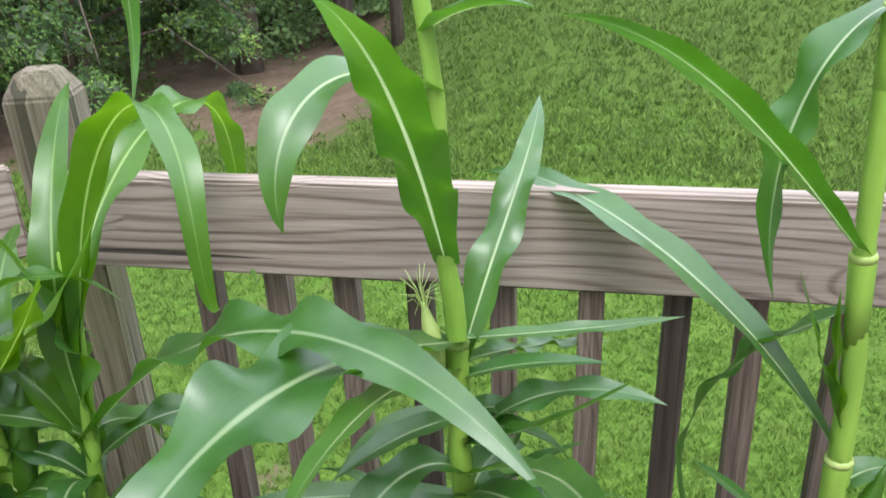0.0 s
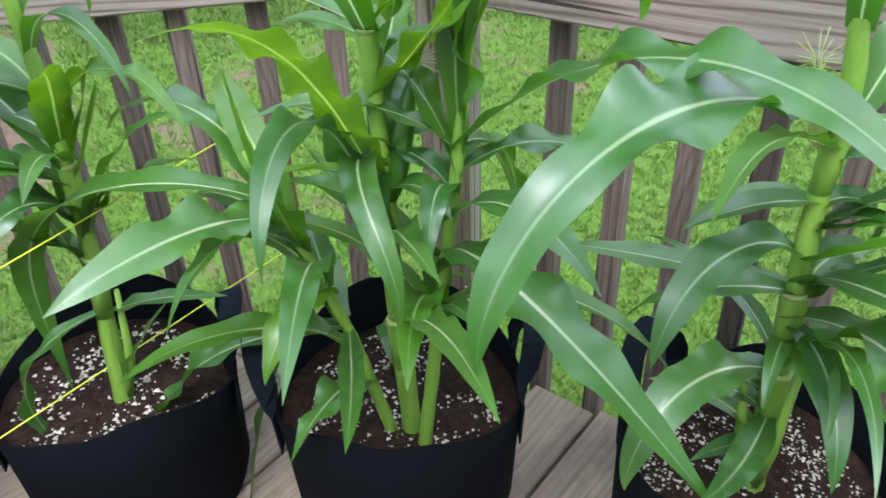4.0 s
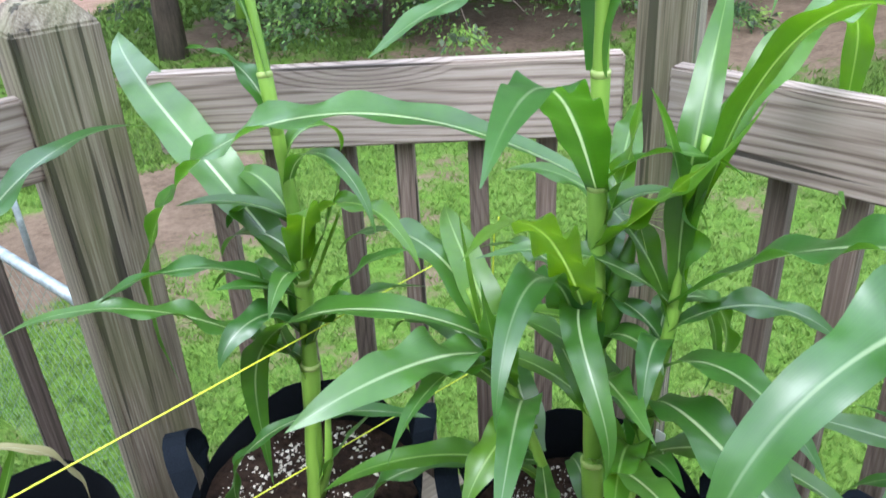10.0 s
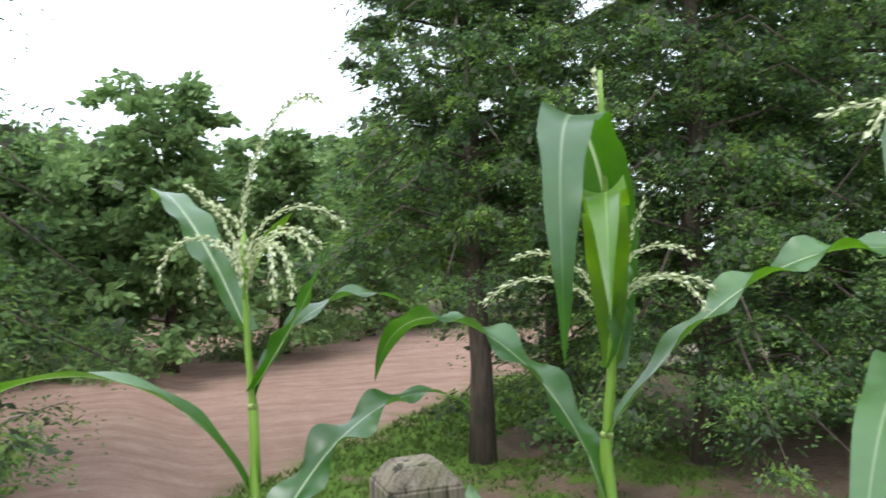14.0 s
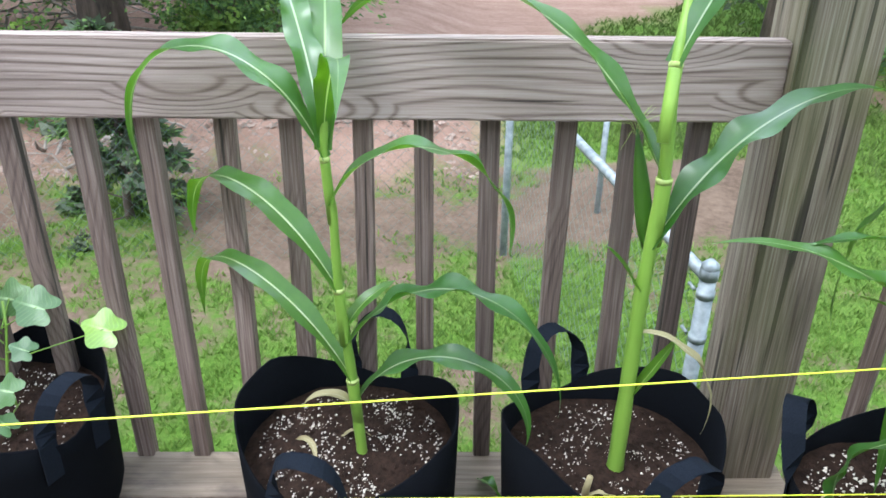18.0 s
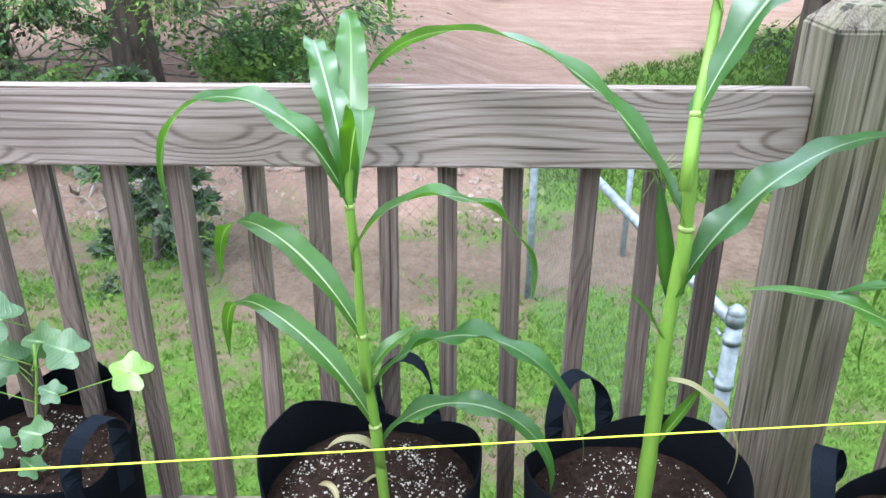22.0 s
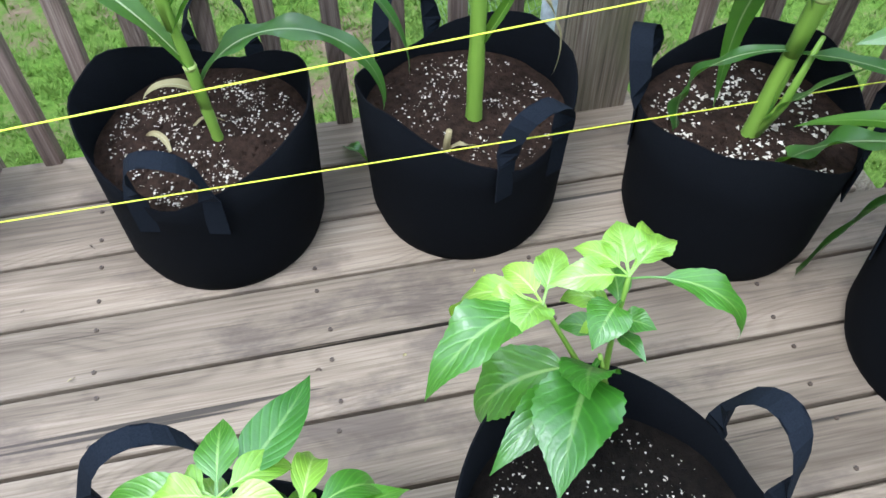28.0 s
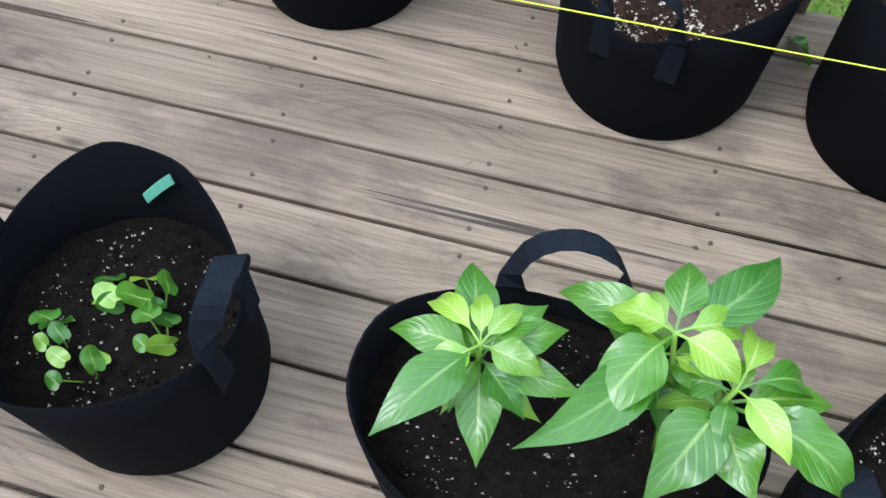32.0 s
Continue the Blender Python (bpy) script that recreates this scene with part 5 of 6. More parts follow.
for plant, top, count in ((pepper_left, (-0.264, -0.406, 0.42), 9), (pepper_right, (-0.312, -0.218, 0.46), 8), (pepper_right, (-0.282, -0.144, 0.43), 8), (broad_plant, (-0.446, 0.249, 0.5), 6)):
    for k in range(count):
        z = inner.uniform(-0.09, 0.0)
        garden_leaf(plant, (top[0], top[1], top[2] + z), inner.uniform(0, 360), inner.uniform(-25, 25), inner.uniform(20, 65), inner.uniform(-70, -10), 1.0, inner.uniform(0.05, 0.1), inner.uniform(0.028, 0.048), k % 3 == 0)


def round_leaf(root, centre, radius, lobes, tilt_az, tilt, material, depth=0.22):
    """A roundish or lobed leaf, dished, on a thin stalk."""
    c = local(root, centre)
    nrm = Vector((math.sin(radians(tilt)) * math.cos(radians(tilt_az)), math.sin(radians(tilt)) * math.sin(radians(tilt_az)), math.cos(radians(tilt))))
    s = nrm.cross(Vector((0.3, 0.8, 0.1))).normalized()
    f = nrm.cross(s)
    n = 40
    vs, fs, uv = [c], [], [(0.5, 0.0)]
    for ring in (0.35, 0.7, 1.0):
        for k in range(n):
            a = 2 * math.pi * k / n
            rr = radius * ring * (1 + depth * math.cos(lobes * a) * ring * ring - (0.45 * math.exp(-((a - math.pi) * 3) ** 2) if lobes else 0))
            vs.append(c + (f * math.cos(a) + s * math.sin(a)) * rr + nrm * (radius * 0.12 * ring * ring * math.sin(3 * a + radius * 90)))
            uv.append((0.5 + 0.5 * ring * math.sin(a), 0.5 + 0.5 * ring * math.cos(a)))
    for k in range(n):
        fs.append((0, 1 + k, 1 + (k + 1) % n))
        for i in range(2):
            fs.append((1 + i * n + k, 1 + (i + 1) * n + k, 1 + (i + 1) * n + (k + 1) % n, 1 + i * n + (k + 1) % n))
    part_mesh("leaf", mesh_of("leaf", vs, fs, material, True, uv), root)


seedlings = ((-0.285, -0.924), (-0.291, -0.87), (-0.204, -0.965), (-0.175, -0.911), (-0.245, -0.832))
for i, (sx, sy) in enumerate(seedlings):
    plant = tagged(empty("seedling", pose(sx, sy, 0)), "small seedling with a few round green leaves in dark soil", "seedling", "seedlings in one bag")
    bpy.context.view_layer.update()
    rr = random.Random(40 + i)
    for j in range(rr.choice((3, 4, 5))):
        a = rr.uniform(0, 6.28)
        d = rr.uniform(0.012, 0.034)
        top = (sx + math.cos(a) * d, sy + math.sin(a) * d, 0.205 + rr.uniform(0.015, 0.06))
        tube("leaf_stalk", [local(plant, (sx, sy, 0.18)), local(plant, ((sx + top[0]) / 2, (sy + top[1]) / 2, 0.21)), local(plant, top)], 0.0014, STALK, plant, sides=5)
        round_leaf(plant, top, rr.uniform(0.013, 0.026), 2, math.degrees(a), rr.uniform(15, 65), rr.choice((PEPPER_LEAF, PEPPER_LEAF, PEPPER_YOUNG)), 0.16)

vine = tagged(empty("vine_plant", pose(-1.219, -0.924, 0)), "young climbing vine with lobed pale green leaves", "vine")
bpy.context.view_layer.update()
tube("vine_stem", [local(vine, p) for p in ((-1.219, -0.924, 0.2), (-1.225, -0.93, 0.3), (-1.25, -0.92, 0.4), (-1.26, -0.92, 0.45))], 0.0028, STALK, vine)
vine_leaves = ((-1.25, -0.965, 0.42, 0.045), (-1.27, -0.865, 0.43, 0.05), (-1.15, -0.97, 0.30, 0.04), (-1.14, -0.885, 0.33, 0.04), (-1.2, -0.87, 0.38, 0.03), (-1.13, -0.9, 0.26, 0.03), (-1.3, -0.93, 0.43, 0.05), (-1.3, -0.76, 0.36, 0.05), (-1.31, -1.02, 0.4, 0.055), (-1.24, -1.02, 0.36, 0.045))
vine_leaves += ((-1.240, -0.973, 0.520, 0.06), (-1.250, -1.022, 0.443, 0.055))
for j, (lx, ly, lz, lr) in enumerate(vine_leaves):
    tube("leaf_stalk", [local(vine, (-1.235 - 0.2 * max(0, lz - 0.4), -0.925, lz - 0.03)), local(vine, (lx, ly, lz))], 0.0014, STALK, vine, sides=5)
    round_leaf(vine, (lx, ly, lz), lr * 0.8, 5, 20 + 40 * (j % 3 - 1), 38, SQUASH_LEAF if j != 7 else PEPPER_YOUNG, 0.14)


# ---- strings ----
def string_line(a, b, sag, label):
    pts = []
    for i in range(25):
        q = i / 24
        p = Vector(a).lerp(Vector(b), q)
        p.z -= sag * 4 * q * (1 - q)
        pts.append(p)
    ob = tube("string", pts, 0.0012, STRING, None, sides=6)
    tagged(ob, label, "string", "yellow support strings")


string_line((-0.9, 1.158, 0.61), (-0.406, -2.3, 0.717), 0.0, "taut yellow nylon string tied to a baluster")
string_line((-0.915, 1.146, 0.303), (-0.757, -2.3, 0.421), 0.0, "taut yellow nylon string tied low to a baluster")
knot = [(-0.915, 1.148, 0.31), (-0.918, 1.152, 0.46), (-0.912, 1.156, 0.6), (-0.9, 1.156, 0.62), (-0.892, 1.15, 0.64)]
tagged(tube("string", knot, 0.0016, STRING, None, sides=6), "loose yellow string wound up a baluster", "string", "yellow support strings")


# ---- small things ----
_t = Nodes("plant_label", 0.4)
_t.base((0.25, 0.75, 0.55))
LABEL = _t.mat
_t = Nodes("white_tag", 0.5)
_t.base((0.75, 0.75, 0.68))
TAG = _t.mat


def curved_tag(cx, cy, radius, a0, a1, z0, z1, tilt, material, label):
    """A strip stuck inside a bag, following its wall."""
    vs, fs = [], []
    n = 10
    for i in range(n + 1):
        a = radians(a0 + (a1 - a0) * i / n)
        for z, rr in ((z0, radius), (z1, radius), (z1, radius - 0.002), (z0, radius - 0.002)):
            vs.append((cx + math.cos(a) * rr, cy + math.sin(a) * rr, z + tilt * i / n))
    for i in range(n):
        for k in range(4):
            k2 = (k + 1) % 4
            fs.append((i * 4 + k, i * 4 + k2, (i + 1) * 4 + k2, (i + 1) * 4 + k))
    fs += [(3, 2, 1, 0), tuple(n * 4 + k for k in range(4))]
    tagged(new("plant_label", mesh_of("plant_label", vs, fs, material)), label, "label")


curved_tag(-0.262, -0.902, 0.17, 169, 191, 0.315, 0.338, -0.075, LABEL, "mint-green plastic plant label inside a grow bag")
tagged(part("plant_tag", block((0.02, 0.002, 0.05), 0.0005, (-0.515, 1.172, 0.325)), TAG), "white plastic plant tag standing in a grow bag", "label")


_t = Nodes("blue_tag", 0.4)
_t.base((0.12, 0.42, 0.7))
tagged(part("plant_tag", block((0.002, 0.02, 0.09), 0.0005, (-1.080, -0.977, 0.264)), _t.mat), "light blue plastic plant tag standing in a grow bag", "label")


def dry_bit(name, x, y, z, az, length, width, curl, material, label, category):
    """A withered strip of leaf lying curled."""
    pts, dirs = leaf_path((0, 0, 0), az, curl, 50, -60, 1.0, length, 12)
    root = tagged(empty(name, pose(x, y, z)), label, category)
    bpy.context.view_layer.update()
    blade("strip", (pts, dirs), width, corn_profile, material, root, fold=0.5, wave=0.4, waves=3.0, twist=120, cols=4)


stub = tagged(empty("cut_stalk", pose(-0.99, 0.16, 0.22)), "short dry stub of a cut corn stalk in the soil", "stalk")
bpy.context.view_layer.update()
tube("stub", [(0, 0, -0.02), (0.004, 0.002, 0.02), (0.012, 0.004, 0.055)], [0.007, 0.0065, 0.0055], CORN_DRY, stub, sides=9)
dry_bit("dry_leaf", -0.985, 0.165, 0.225, 60, 0.07, 0.014, 40, CORN_DRY, "small withered leaf beside the cut stalk", "dry leaf")
dry_bit("dry_leaf", -1.08, -0.32, 0.225, 190, 0.085, 0.012, 70, CORN_DRY, "curled withered corn leaf drooping on the soil", "dry leaf")
dry_bit("dry_leaf", -1.13, -0.28, 0.225, 120, 0.08, 0.011, -60, CORN_DRY, "curled withered corn leaf drooping on the soil", "dry leaf")
dry_bit("fallen_leaf", -1.255, 0.0, 0.004, 20, 0.09, 0.035, 30, PEPPER_LEAF, "green fallen leaf lying at the deck's edge", "leaf")
dry_bit("fallen_leaf", -0.27, 0.16, 0.2, 280, 0.05, 0.02, 60, PEPPER_YOUNG, "yellow-green fallen leaf on dark soil", "leaf")
litter = random.Random(17)
for k in range(14):
    dry_bit("leaf_scrap", litter.uniform(-1.1, -0.5), litter.uniform(-1.2, 0.6), 0.003, litter.uniform(0, 360), litter.uniform(0.008, 0.02), litter.uniform(0.003, 0.007), 40, litter.choice((CORN_DRY, BARK)), "tiny dry scrap of leaf on the deck boards", "debris")


# ---- trees, fence and far things ----
def corner_mesh(name, corners, material):
    """Many small loose leaves, given as arrays of their corners."""
    k = len(corners)
    v = np.stack(corners, 1).reshape(-1, 3)
    me = bpy.data.meshes.new(name)
    n = len(v)
    me.vertices.add(n)
    me.vertices.foreach_set("co", v.astype(np.float32).ravel())
    me.loops.add(n)
    me.loops.foreach_set("vertex_index", np.arange(n, dtype=np.int32))
    me.polygons.add(n // k)
    me.polygons.foreach_set("loop_start", np.arange(0, n, k, dtype=np.int32))
    me.polygons.foreach_set("loop_total", np.full(n // k, k, dtype=np.int32))
    me.materials.append(material)
    me.update(calc_edges=True)
    return me


def spray_tree(name, x, y, height, trunk_r, crown_from, reach, clumps, per, leaf, material, label, seed, droop=0.5, lean=0.0, trunk_to=1.0, cone=0.7, group="trees behind the garden", ground_z=None, near=False, slim=0.32, fine=False):
    """A tree: tapered trunk, limbs, and a crown of many small leaf sprays round the limbs."""
    rng = random.Random(seed)
    gz = ground_height(x, y) - 0.05 if ground_z is None else ground_z
    root = tagged(empty(name, pose(x, y, gz)), label, "tree", group)
    top = Vector((lean, 0, height * trunk_to))
    pts = [Vector((0, 0, -0.1))]
    for i in range(1, 9):
        q = i / 8
        pts.append(top * q + Vector((rng.uniform(-1, 1), rng.uniform(-1, 1), 0)) * trunk_r * 0.5)
    tube("trunk", pts, [trunk_r * (1.25 if i == 0 else 1 - 0.85 * i / 8) for i in range(9)], BARK, root, sides=10)
    lv, lf = [], []
    limbs = max(10, clumps // 5)
    ends = []
    for i in range(limbs):
        q = crown_from + (1 - crown_from) * ((i + rng.random()) / limbs)
        start = top * q
        a = i * 2.399 + rng.uniform(-0.4, 0.4)
        ln = reach * (1 - cone * (q - crown_from) / (1 - crown_from)) * rng.uniform(0.65, 1.1)
        mid = start + Vector((math.cos(a) * ln * 0.5, math.sin(a) * ln * 0.5, ln * 0.12))
        end = start + Vector((math.cos(a) * ln, math.sin(a) * ln, -ln * droop * rng.uniform(0.2, 0.7)))
        v2, f2 = tube_data([start, mid, end], [trunk_r * 0.22, trunk_r * 0.12, trunk_r * 0.03], 5, False)
        if near:
            part_mesh("limb", mesh_of("limb", v2, f2, BARK, True), root)
        else:
            o = len(lv)
            lv += v2
            lf += [tuple(k + o for k in f) for f in f2]
        ends.append((start, mid, end))
    if lv:
        tagged(part_mesh("branching", mesh_of("branching", lv, lf, BARK, True), root), kind="stuff")
    gen = np.random.default_rng(seed)
    pick = np.array([[tuple(q) for q in e] for e in ends])[np.arange(clumps) % limbs]
    q = gen.uniform(0.25, 1.05, clumps)[:, None]
    c = np.where(q < 0.5, pick[:, 0] + (pick[:, 1] - pick[:, 0]) * q * 2, pick[:, 1] + (pick[:, 2] - pick[:, 1]) * (q * 2 - 1))
    c = c + gen.normal(0, 1, (clumps, 3)) * np.array((1, 1, 0.6)) * reach * 0.085
    size = reach * gen.uniform(0.04, 0.1, clumps)
    away = c * np.array((1, 1, 0))
    away = away / (np.linalg.norm(away, axis=1)[:, None] + 1e-6)

    def sprays(per, leaf, slim, spread, stray):
        d = gen.normal(0, 1, (clumps, per, 3)) * np.array((1, 1, 0.38 if fine else 0.55)) * spread
        p = c[:, None] + d * size[:, None, None]
        p[:, :, 2] -= droop * 0.35 * (d[:, :, 0] ** 2 + d[:, :, 1] ** 2) * size[:, None]
        out = away[:, None] * 0.7 + d * 0.5 + gen.normal(0, stray, d.shape)
        out[:, :, 2] -= droop * 0.7
        out = out.reshape(-1, 3)
        out /= np.linalg.norm(out, axis=1)[:, None]
        side = np.cross(out, gen.normal(0, 1, out.shape))
        side /= np.linalg.norm(side, axis=1)[:, None] + 1e-9
        l = (leaf * gen.uniform(0.55, 1.5, len(out)))[:, None]
        p = p.reshape(-1, 3)
        return p, out * l, side * l * slim

    p, o, s = sprays(per, leaf, slim, 1.0, 0.45)
    part_mesh("crown", corner_mesh("crown", (p - o * 0.5 + s, p - o * 0.5 - s, p + o * 0.7) if fine else (p - o * 0.5, p + s, p + o * 0.6, p - s), material), root)
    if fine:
        # dark-coloured leaves fill the core: painted inner shade, and no view through
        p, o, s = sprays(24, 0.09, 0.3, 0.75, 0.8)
        part_mesh("inner_foliage", corner_mesh("inner_foliage", (p - o * 0.5, p + s, p + o * 0.6, p - s), CEDAR_INNER_SHADE), root, "inner leaves coloured dark as the crown's inner shade")
    return root


def cedar(x, y, h, seed, crown_from=0.12, reach=2.3, clumps=620, per=310, leaf=0.037, trunk=0.14):
    spray_tree("cedar_tree", x, y, h, trunk, crown_from, reach, clumps, per, leaf, CEDAR, "dark green cedar tree with drooping shaggy foliage", seed, droop=0.5, near=True, slim=0.28, fine=True)


# the thick row of cedars across the corner
cedar(-8.5, 3.5, 9.0, 1, 0.24, reach=1.9)
cedar(-7.3, 5.6, 10.0, 2, 0.08)
cedar(-6.3, 7.7, 10.5, 3, 0.06)
cedar(-8.8, 7.4, 11.0, 4, 0.1, clumps=420, per=170)
cedar(-5.45, 9.75, 10.5, 5, 0.2, trunk=0.16)
cedar(-4.6, 10.9, 11.0, 6, 0.3, reach=2.0, clumps=320, trunk=0.13)
cedar(-3.3, 9.6, 9.0, 12, 0.5, reach=1.3, clumps=150, trunk=0.07)
cedar(-7.8, 10.6, 11.5, 7, 0.1, clumps=420, per=170)
cedar(-6.4, 13.0, 11.0, 8, 0.1, clumps=360, per=150)
cedar(-10.4, 5.4, 11.5, 13, 0.05, reach=2.6, clumps=420, per=150)
cedar(-10.2, 9.2, 12.5, 14, 0.05, reach=2.7, clumps=420, per=150)
cedar(-8.6, 12.6, 12.5, 15, 0.05, reach=2.7, clumps=380, per=150)
# the big tree beside the bare slope
spray_tree("cedar_tree", -7.6, -3.1, 9.5, 0.21, 0.18, 2.9, 900, 320, 0.045, CEDAR, "big dark cedar with long low branches beside the dirt slope", 9, droop=0.7, near=True, cone=0.6, slim=0.22, fine=True)
cedar(-9.3, -5.4, 8.5, 10, 0.05, per=170)
cedar(-7.2, -7.4, 9.0, 11, 0.05, per=170)
# a small cedar on the lawn beyond the railing
spray_tree("young_cedar", -4.5, -1.95, 1.25, 0.03, 0.05, 0.5, 110, 120, 0.04, CEDAR, "small young cedar on the lawn", 31, droop=0.3, near=True, slim=0.17, fine=True)
# far broadleaf woods
far = random.Random(5)
for i in range(15):
    az = radians(60 + 5.2 * i)
    d = far.uniform(26, 34)
    spray_tree("broadleaf_tree", -math.sin(az) * d, math.cos(az) * d, far.uniform(4.8, 6.8), 0.2, 0.15, 2.8, 170, 50, 0.23, BROADLEAF, "leafy broadleaf tree at the far edge of the clearing", 60 + i, droop=0.1, cone=0.55, group="far woods")
for i in range(8):
    az = radians(52 - 6 * i)
    d = far.uniform(30, 38)
    spray_tree("broadleaf_tree", -math.sin(az) * d, math.cos(az) * d, far.uniform(8, 11), 0.22, 0.2, 3.6, 150, 45, 0.27, BROADLEAF, "leafy broadleaf tree at the far edge of the lawn", 90 + i, droop=0.1, cone=0.55, group="far woods")


# nearer broadleaf trees at the head of the slope
for i, (tx, ty, th, tr) in enumerate(((-17.0, 0.3, 5.6, 2.2), (-16.2, -2.4, 4.0, 1.9), (-19.0, 2.8, 5.0, 1.9), (-22.0, 5.6, 5.6, 2.0), (-18.5, -1.0, 4.4, 1.8), (-14.0, -4.4, 4.6, 2.0), (-25.0, 9.0, 5.6, 2.4))):
    spray_tree("broadleaf_tree", tx, ty, th, 0.13, 0.12, tr, 190, 70, 0.16, BROADLEAF, "light green broadleaf tree at the head of the dirt slope", 130 + i, droop=0.15, cone=0.45, group="far woods")


def bush(x, y, r, h, seed, material=BROADLEAF, leaf=0.09, n=1500):
    rng = random.Random(seed)
    vs, fs = [], []
    for j in range(n):
        d = Vector((rng.gauss(0, 1), rng.gauss(0, 1), abs(rng.gauss(0, 0.8)))).normalized() * (rng.random() ** 0.4)
        uneven = 0.85 + 0.75 * noise.noise(d.normalized() * 1.9 + Vector((seed * 3.1, 0, 0)))
        p = Vector((d.x * r, d.y * r, d.z * h)) * max(0.3, uneven)
        a = Vector((rng.uniform(-1, 1), rng.uniform(-1, 1), rng.uniform(-0.4, 0.8))).normalized()
        s = a.cross(Vector((rng.uniform(-1, 1), rng.uniform(-1, 1), rng.uniform(-1, 1)))).normalized()
        l = leaf * rng.uniform(0.6, 1.4)
        o = len(vs)
        vs += [p - a * l * 0.5, p + s * l * 0.35, p + a * l * 0.6, p - s * l * 0.35]
        fs.append((o, o + 1, o + 2, o + 3))
    root = tagged(empty("bush", pose(x, y, ground_height(x, y))), "low leafy green bush at the edge of the woods", "bush", "undergrowth")
    part_mesh("foliage", mesh_of("foliage", vs, fs, material), root)
    for k in range(5):
        a = rng.uniform(0, 6.28)
        tip = Vector((math.cos(a) * r * 0.6, math.sin(a) * r * 0.6, h * 0.75))
        tube("stem", [(0, 0, -0.05), tip * 0.5 + Vector((0, 0, h * 0.12)), tip], [0.02, 0.013, 0.005], BARK, root, sides=5)


for i, (bx, by, br, bh) in enumerate(((-6.8, -3.3, 0.9, 0.8), (-6.4, -4.4, 1.0, 1.0), (-8.4, -2.1, 1.1, 0.75), (-6.0, 11.2, 1.3, 1.5), (-4.4, 12.0, 1.2, 1.4), (-7.6, 8.6, 1.3, 1.2), (-9.0, 5.2, 1.2, 1.2), (-8.4, 13.4, 1.9, 3.4), (-6.7, 14.6, 1.8, 3.2), (-5.2, 15.0, 1.6, 2.6), (-10.2, 11.6, 1.9, 3.2), (-15.2, -0.6, 1.0, 0.9), (-18.6, 2.0, 1.4, 1.0), (-15.6, -2.0, 1.2, 1.2), (-21.5, 4.2, 1.5, 1.2))):
    if i < 3:
        bush(bx, by, br, bh, i, CEDAR, 0.05, 6000)
    else:
        bush(bx, by, br, bh, i, leaf=0.15 if br > 1.5 else 0.09, n=3200 if br > 1.5 else 1800)


def fence_run(points, top, label):
    root = tagged(empty("chain_link_fence"), label, "fence")
    for x, y in points:
        g = ground_height(x, y)
        pole = tube("fence_post", [(x, y, g - 0.1), (x, y, top + 0.02)], 0.021, STEEL, root, sides=10)
        tube("post_cap", [(x, y, top + 0.02), (x, y, top + 0.045), (x, y, top + 0.06)], [0.026, 0.026, 0.01], STEEL, pole, sides=10)
    for (x0, y0), (x1, y1) in zip(points, points[1:]):
        tube("top_rail", [(x0, y0, top), (x1, y1, top)], 0.019, STEEL, root, sides=8)
        vs, fs = [], []
        ln = math.hypot(x1 - x0, y1 - y0)
        g0 = ground_height((x0 + x1) / 2, (y0 + y1) / 2)
        h = top - g0
        step = 0.075
        for sgn in (1, -1):
            k = -h
            while k < ln + h:
                a0, a1 = (k, k + h) if sgn > 0 else (k + h, k)
                q0, q1 = 0.0, 1.0
                ends = []
                for q in (0.0, 1.0):
                    ends.append((a0 + (a1 - a0) * q, g0 + h * q))
                (u0, z0), (u1, z1) = ends
                if u0 > u1:
                    u0, z0, u1, z1 = u1, z1, u0, z0
                if u0 < 0:
                    z0 += (z1 - z0) * (0 - u0) / (u1 - u0)
                    u0 = 0
                if u1 > ln:
                    z1 = z0 + (z1 - z0) * (ln - u0) / (u1 - u0)
                    u1 = ln
                if u1 > u0 + 0.01:
                    pa = (x0 + (x1 - x0) * u0 / ln, y0 + (y1 - y0) * u0 / ln, z0)
                    pb = (x0 + (x1 - x0) * u1 / ln, y0 + (y1 - y0) * u1 / ln, z1)
                    v2, f2 = tube_data([pa, pb], 0.0009, 3, False)
                    o = len(vs)
                    vs += v2
                    fs += [tuple(i + o for i in f) for f in f2]
                k += step
        part_mesh("wire_mesh", mesh_of("wire_mesh", vs, fs, WIRE), root)
    return root


chain_fence = fence_run([(-1.93, 0.68), (-4.03, 0.31), (-3.96, -1.6), (-3.9, -3.6)], 0.12, "grey galvanised chain-link fence on the lawn")


# the end post beside the deck is thicker and carries tension bands
tube("end_post", [(-1.93, 0.68, -1.05), (-1.93, 0.68, 0.12)], 0.024, STEEL, chain_fence, sides=12)
tube("end_cap", [(-1.93, 0.68, 0.12), (-1.93, 0.68, 0.15), (-1.93, 0.68, 0.17)], [0.028, 0.028, 0.011], STEEL, chain_fence, sides=12)
for z in (0.07, -0.08, -0.3, -0.55, -0.8):
    band = tube("tension_band", [(-1.93, 0.68, z - 0.011), (-1.93, 0.68, z + 0.011)], 0.027, STEEL, chain_fence, sides=12)
    tube("bolt", [(-1.955, 0.655, z), (-1.99, 0.65, z)], 0.006, STEEL, band, sides=6)
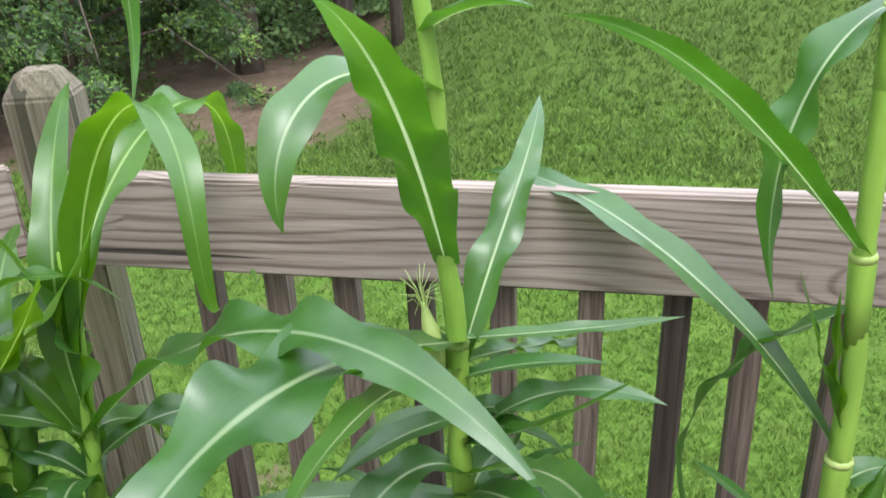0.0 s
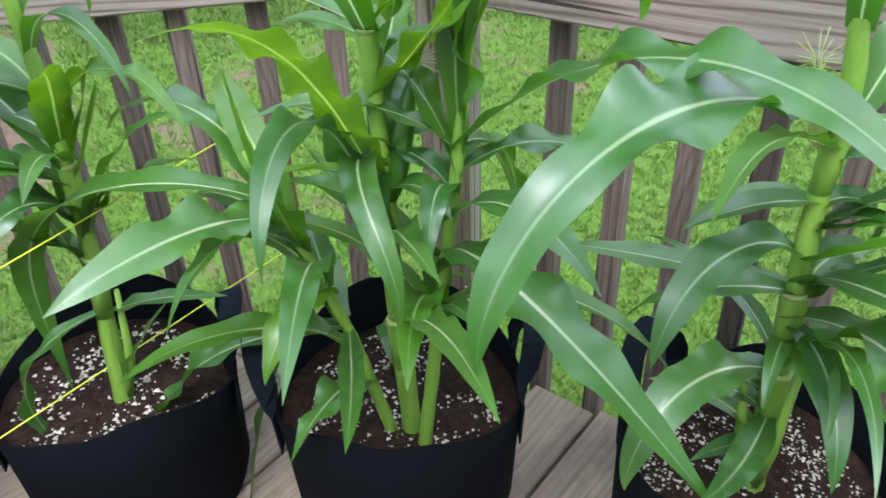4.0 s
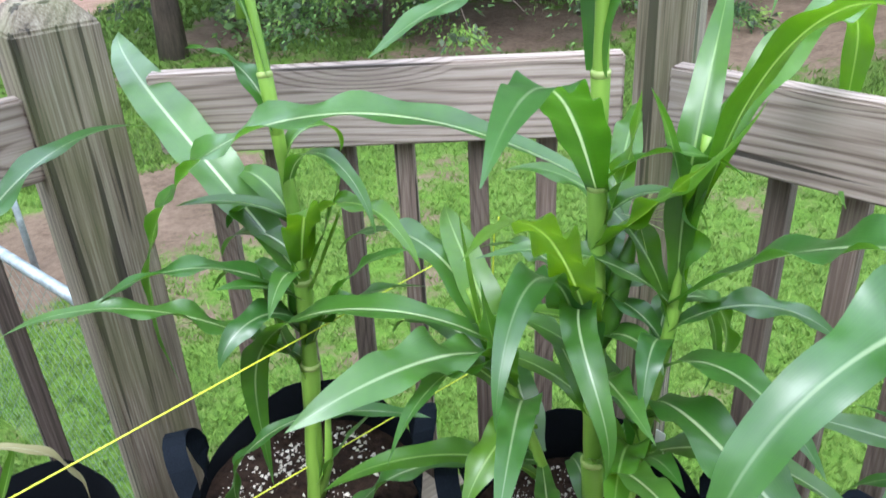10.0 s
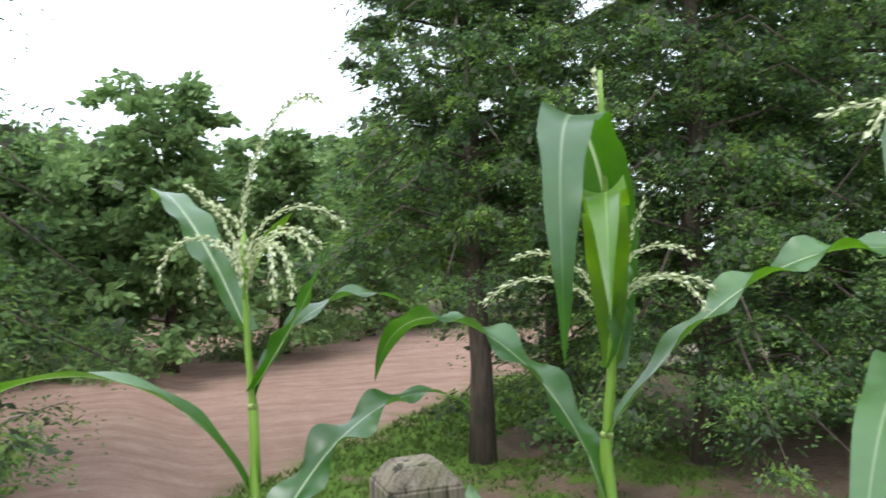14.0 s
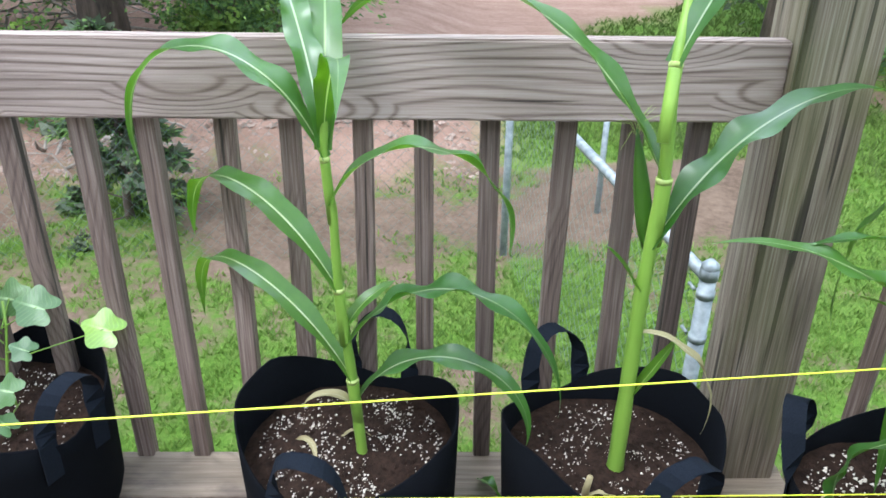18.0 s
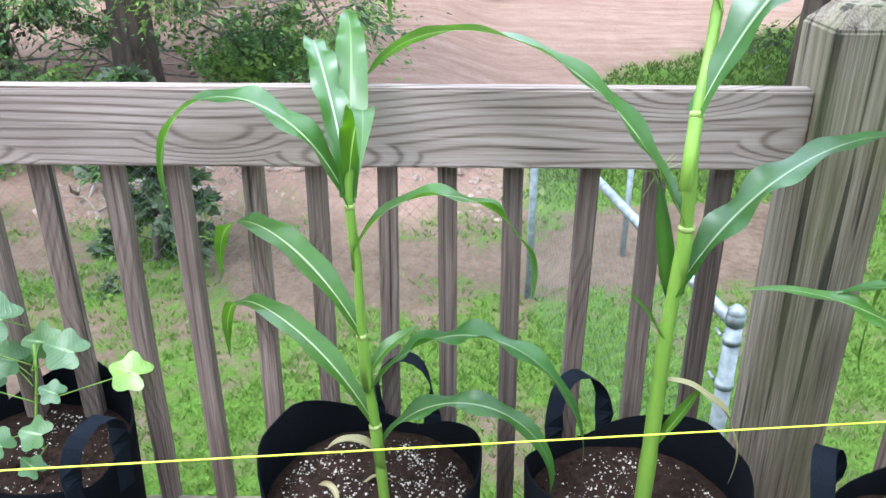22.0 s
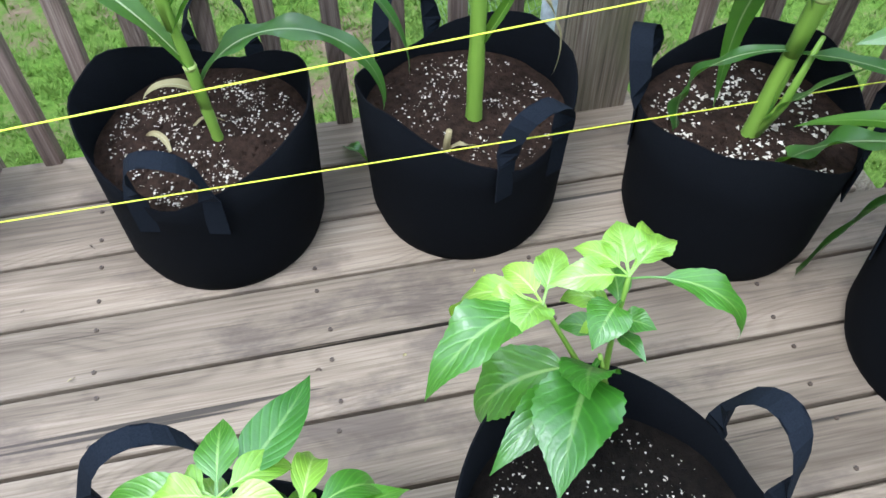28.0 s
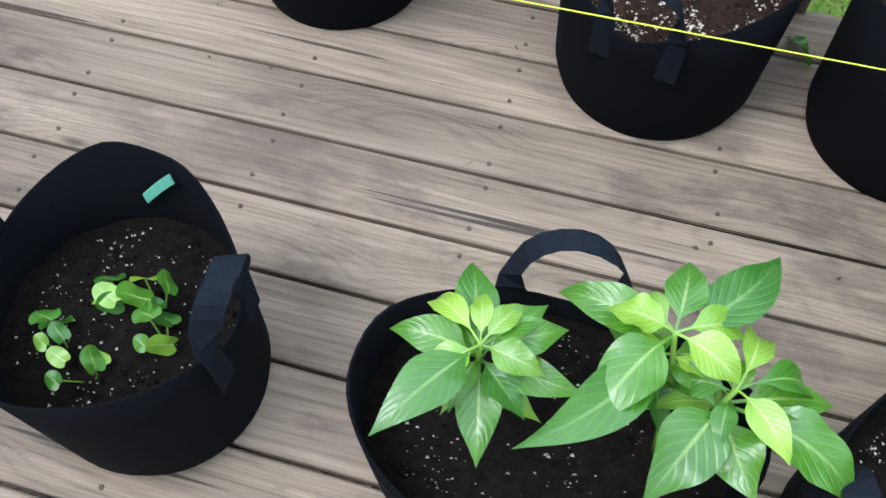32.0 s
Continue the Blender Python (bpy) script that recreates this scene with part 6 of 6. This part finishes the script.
lone = tagged(empty("fence_post", pose(-4.6, 0.95, ground_height(-4.6, 0.95))), "thin grey metal fence post on the lawn", "fence post")
tube("pole", [(0, 0, -0.1), (0, 0, 0.75)], 0.019, STEEL, lone, sides=10)
tube("post_cap", [(0, 0, 0.75), (0, 0, 0.77), (0, 0, 0.785)], [0.024, 0.024, 0.008], STEEL, lone, sides=10)


# ---- grass ----
def grass(name, count, seed, r0, r1, blade_len, material, label):
    rng = random.Random(seed)
    vs, fs = [], []
    made = 0
    while made < count:
        a = rng.uniform(radians(-35), radians(125))
        d = r0 + (r1 - r0) * rng.random() ** 1.1
        x, y = -math.sin(a) * d, math.cos(a) * d
        if x > -1.36 and y < 1.4:
            continue
        bare, hill, lawn_shade, road = bareness(x, y)
        if bare > 0.5 + rng.uniform(-0.2, 0.14) or hill > 0.5 or road > 0.3:
            continue
        made += 1
        z = ground_height(x, y)
        for j in range(3):
            h = blade_len * rng.uniform(0.5, 1.3) * (0.8 + 0.06 * d)
            b = rng.uniform(0, 6.28)
            w = 0.006 * (0.7 + 0.1 * d)
            ox, oy = rng.uniform(-0.02, 0.02), rng.uniform(-0.02, 0.02)
            o = len(vs)
            vs += [(x + ox - w * math.cos(b), y + oy - w * math.sin(b), z - 0.005), (x + ox + w * math.cos(b), y + oy + w * math.sin(b), z - 0.005), (x + ox + h * 0.7 * math.sin(b * 3), y + oy + h * 0.7 * math.cos(b * 3), z + h)]
            fs.append((o, o + 1, o + 2))
    tagged(new(name, mesh_of(name, vs, fs, material)), label, "grass", kind="stuff")


GRASS = foliage("grass_blades", (0.075, 0.155, 0.02), (0.125, 0.23, 0.03), (0.25, 0.36, 0.07), 0.33)
# far blades in darker greens, to go with the lawn's painted shade
SHADED_GRASS = foliage("shaded_lawn_blades", (0.052, 0.1, 0.014), (0.085, 0.145, 0.021), (0.155, 0.22, 0.042), 0.3)
grass("grass", 60000, 3, 1.5, 7.5, 0.034, GRASS, "short bright green lawn grass and clover")
grass("grass", 72000, 4, 6.0, 27.0, 0.045, SHADED_GRASS, "short green lawn grass on the slope")
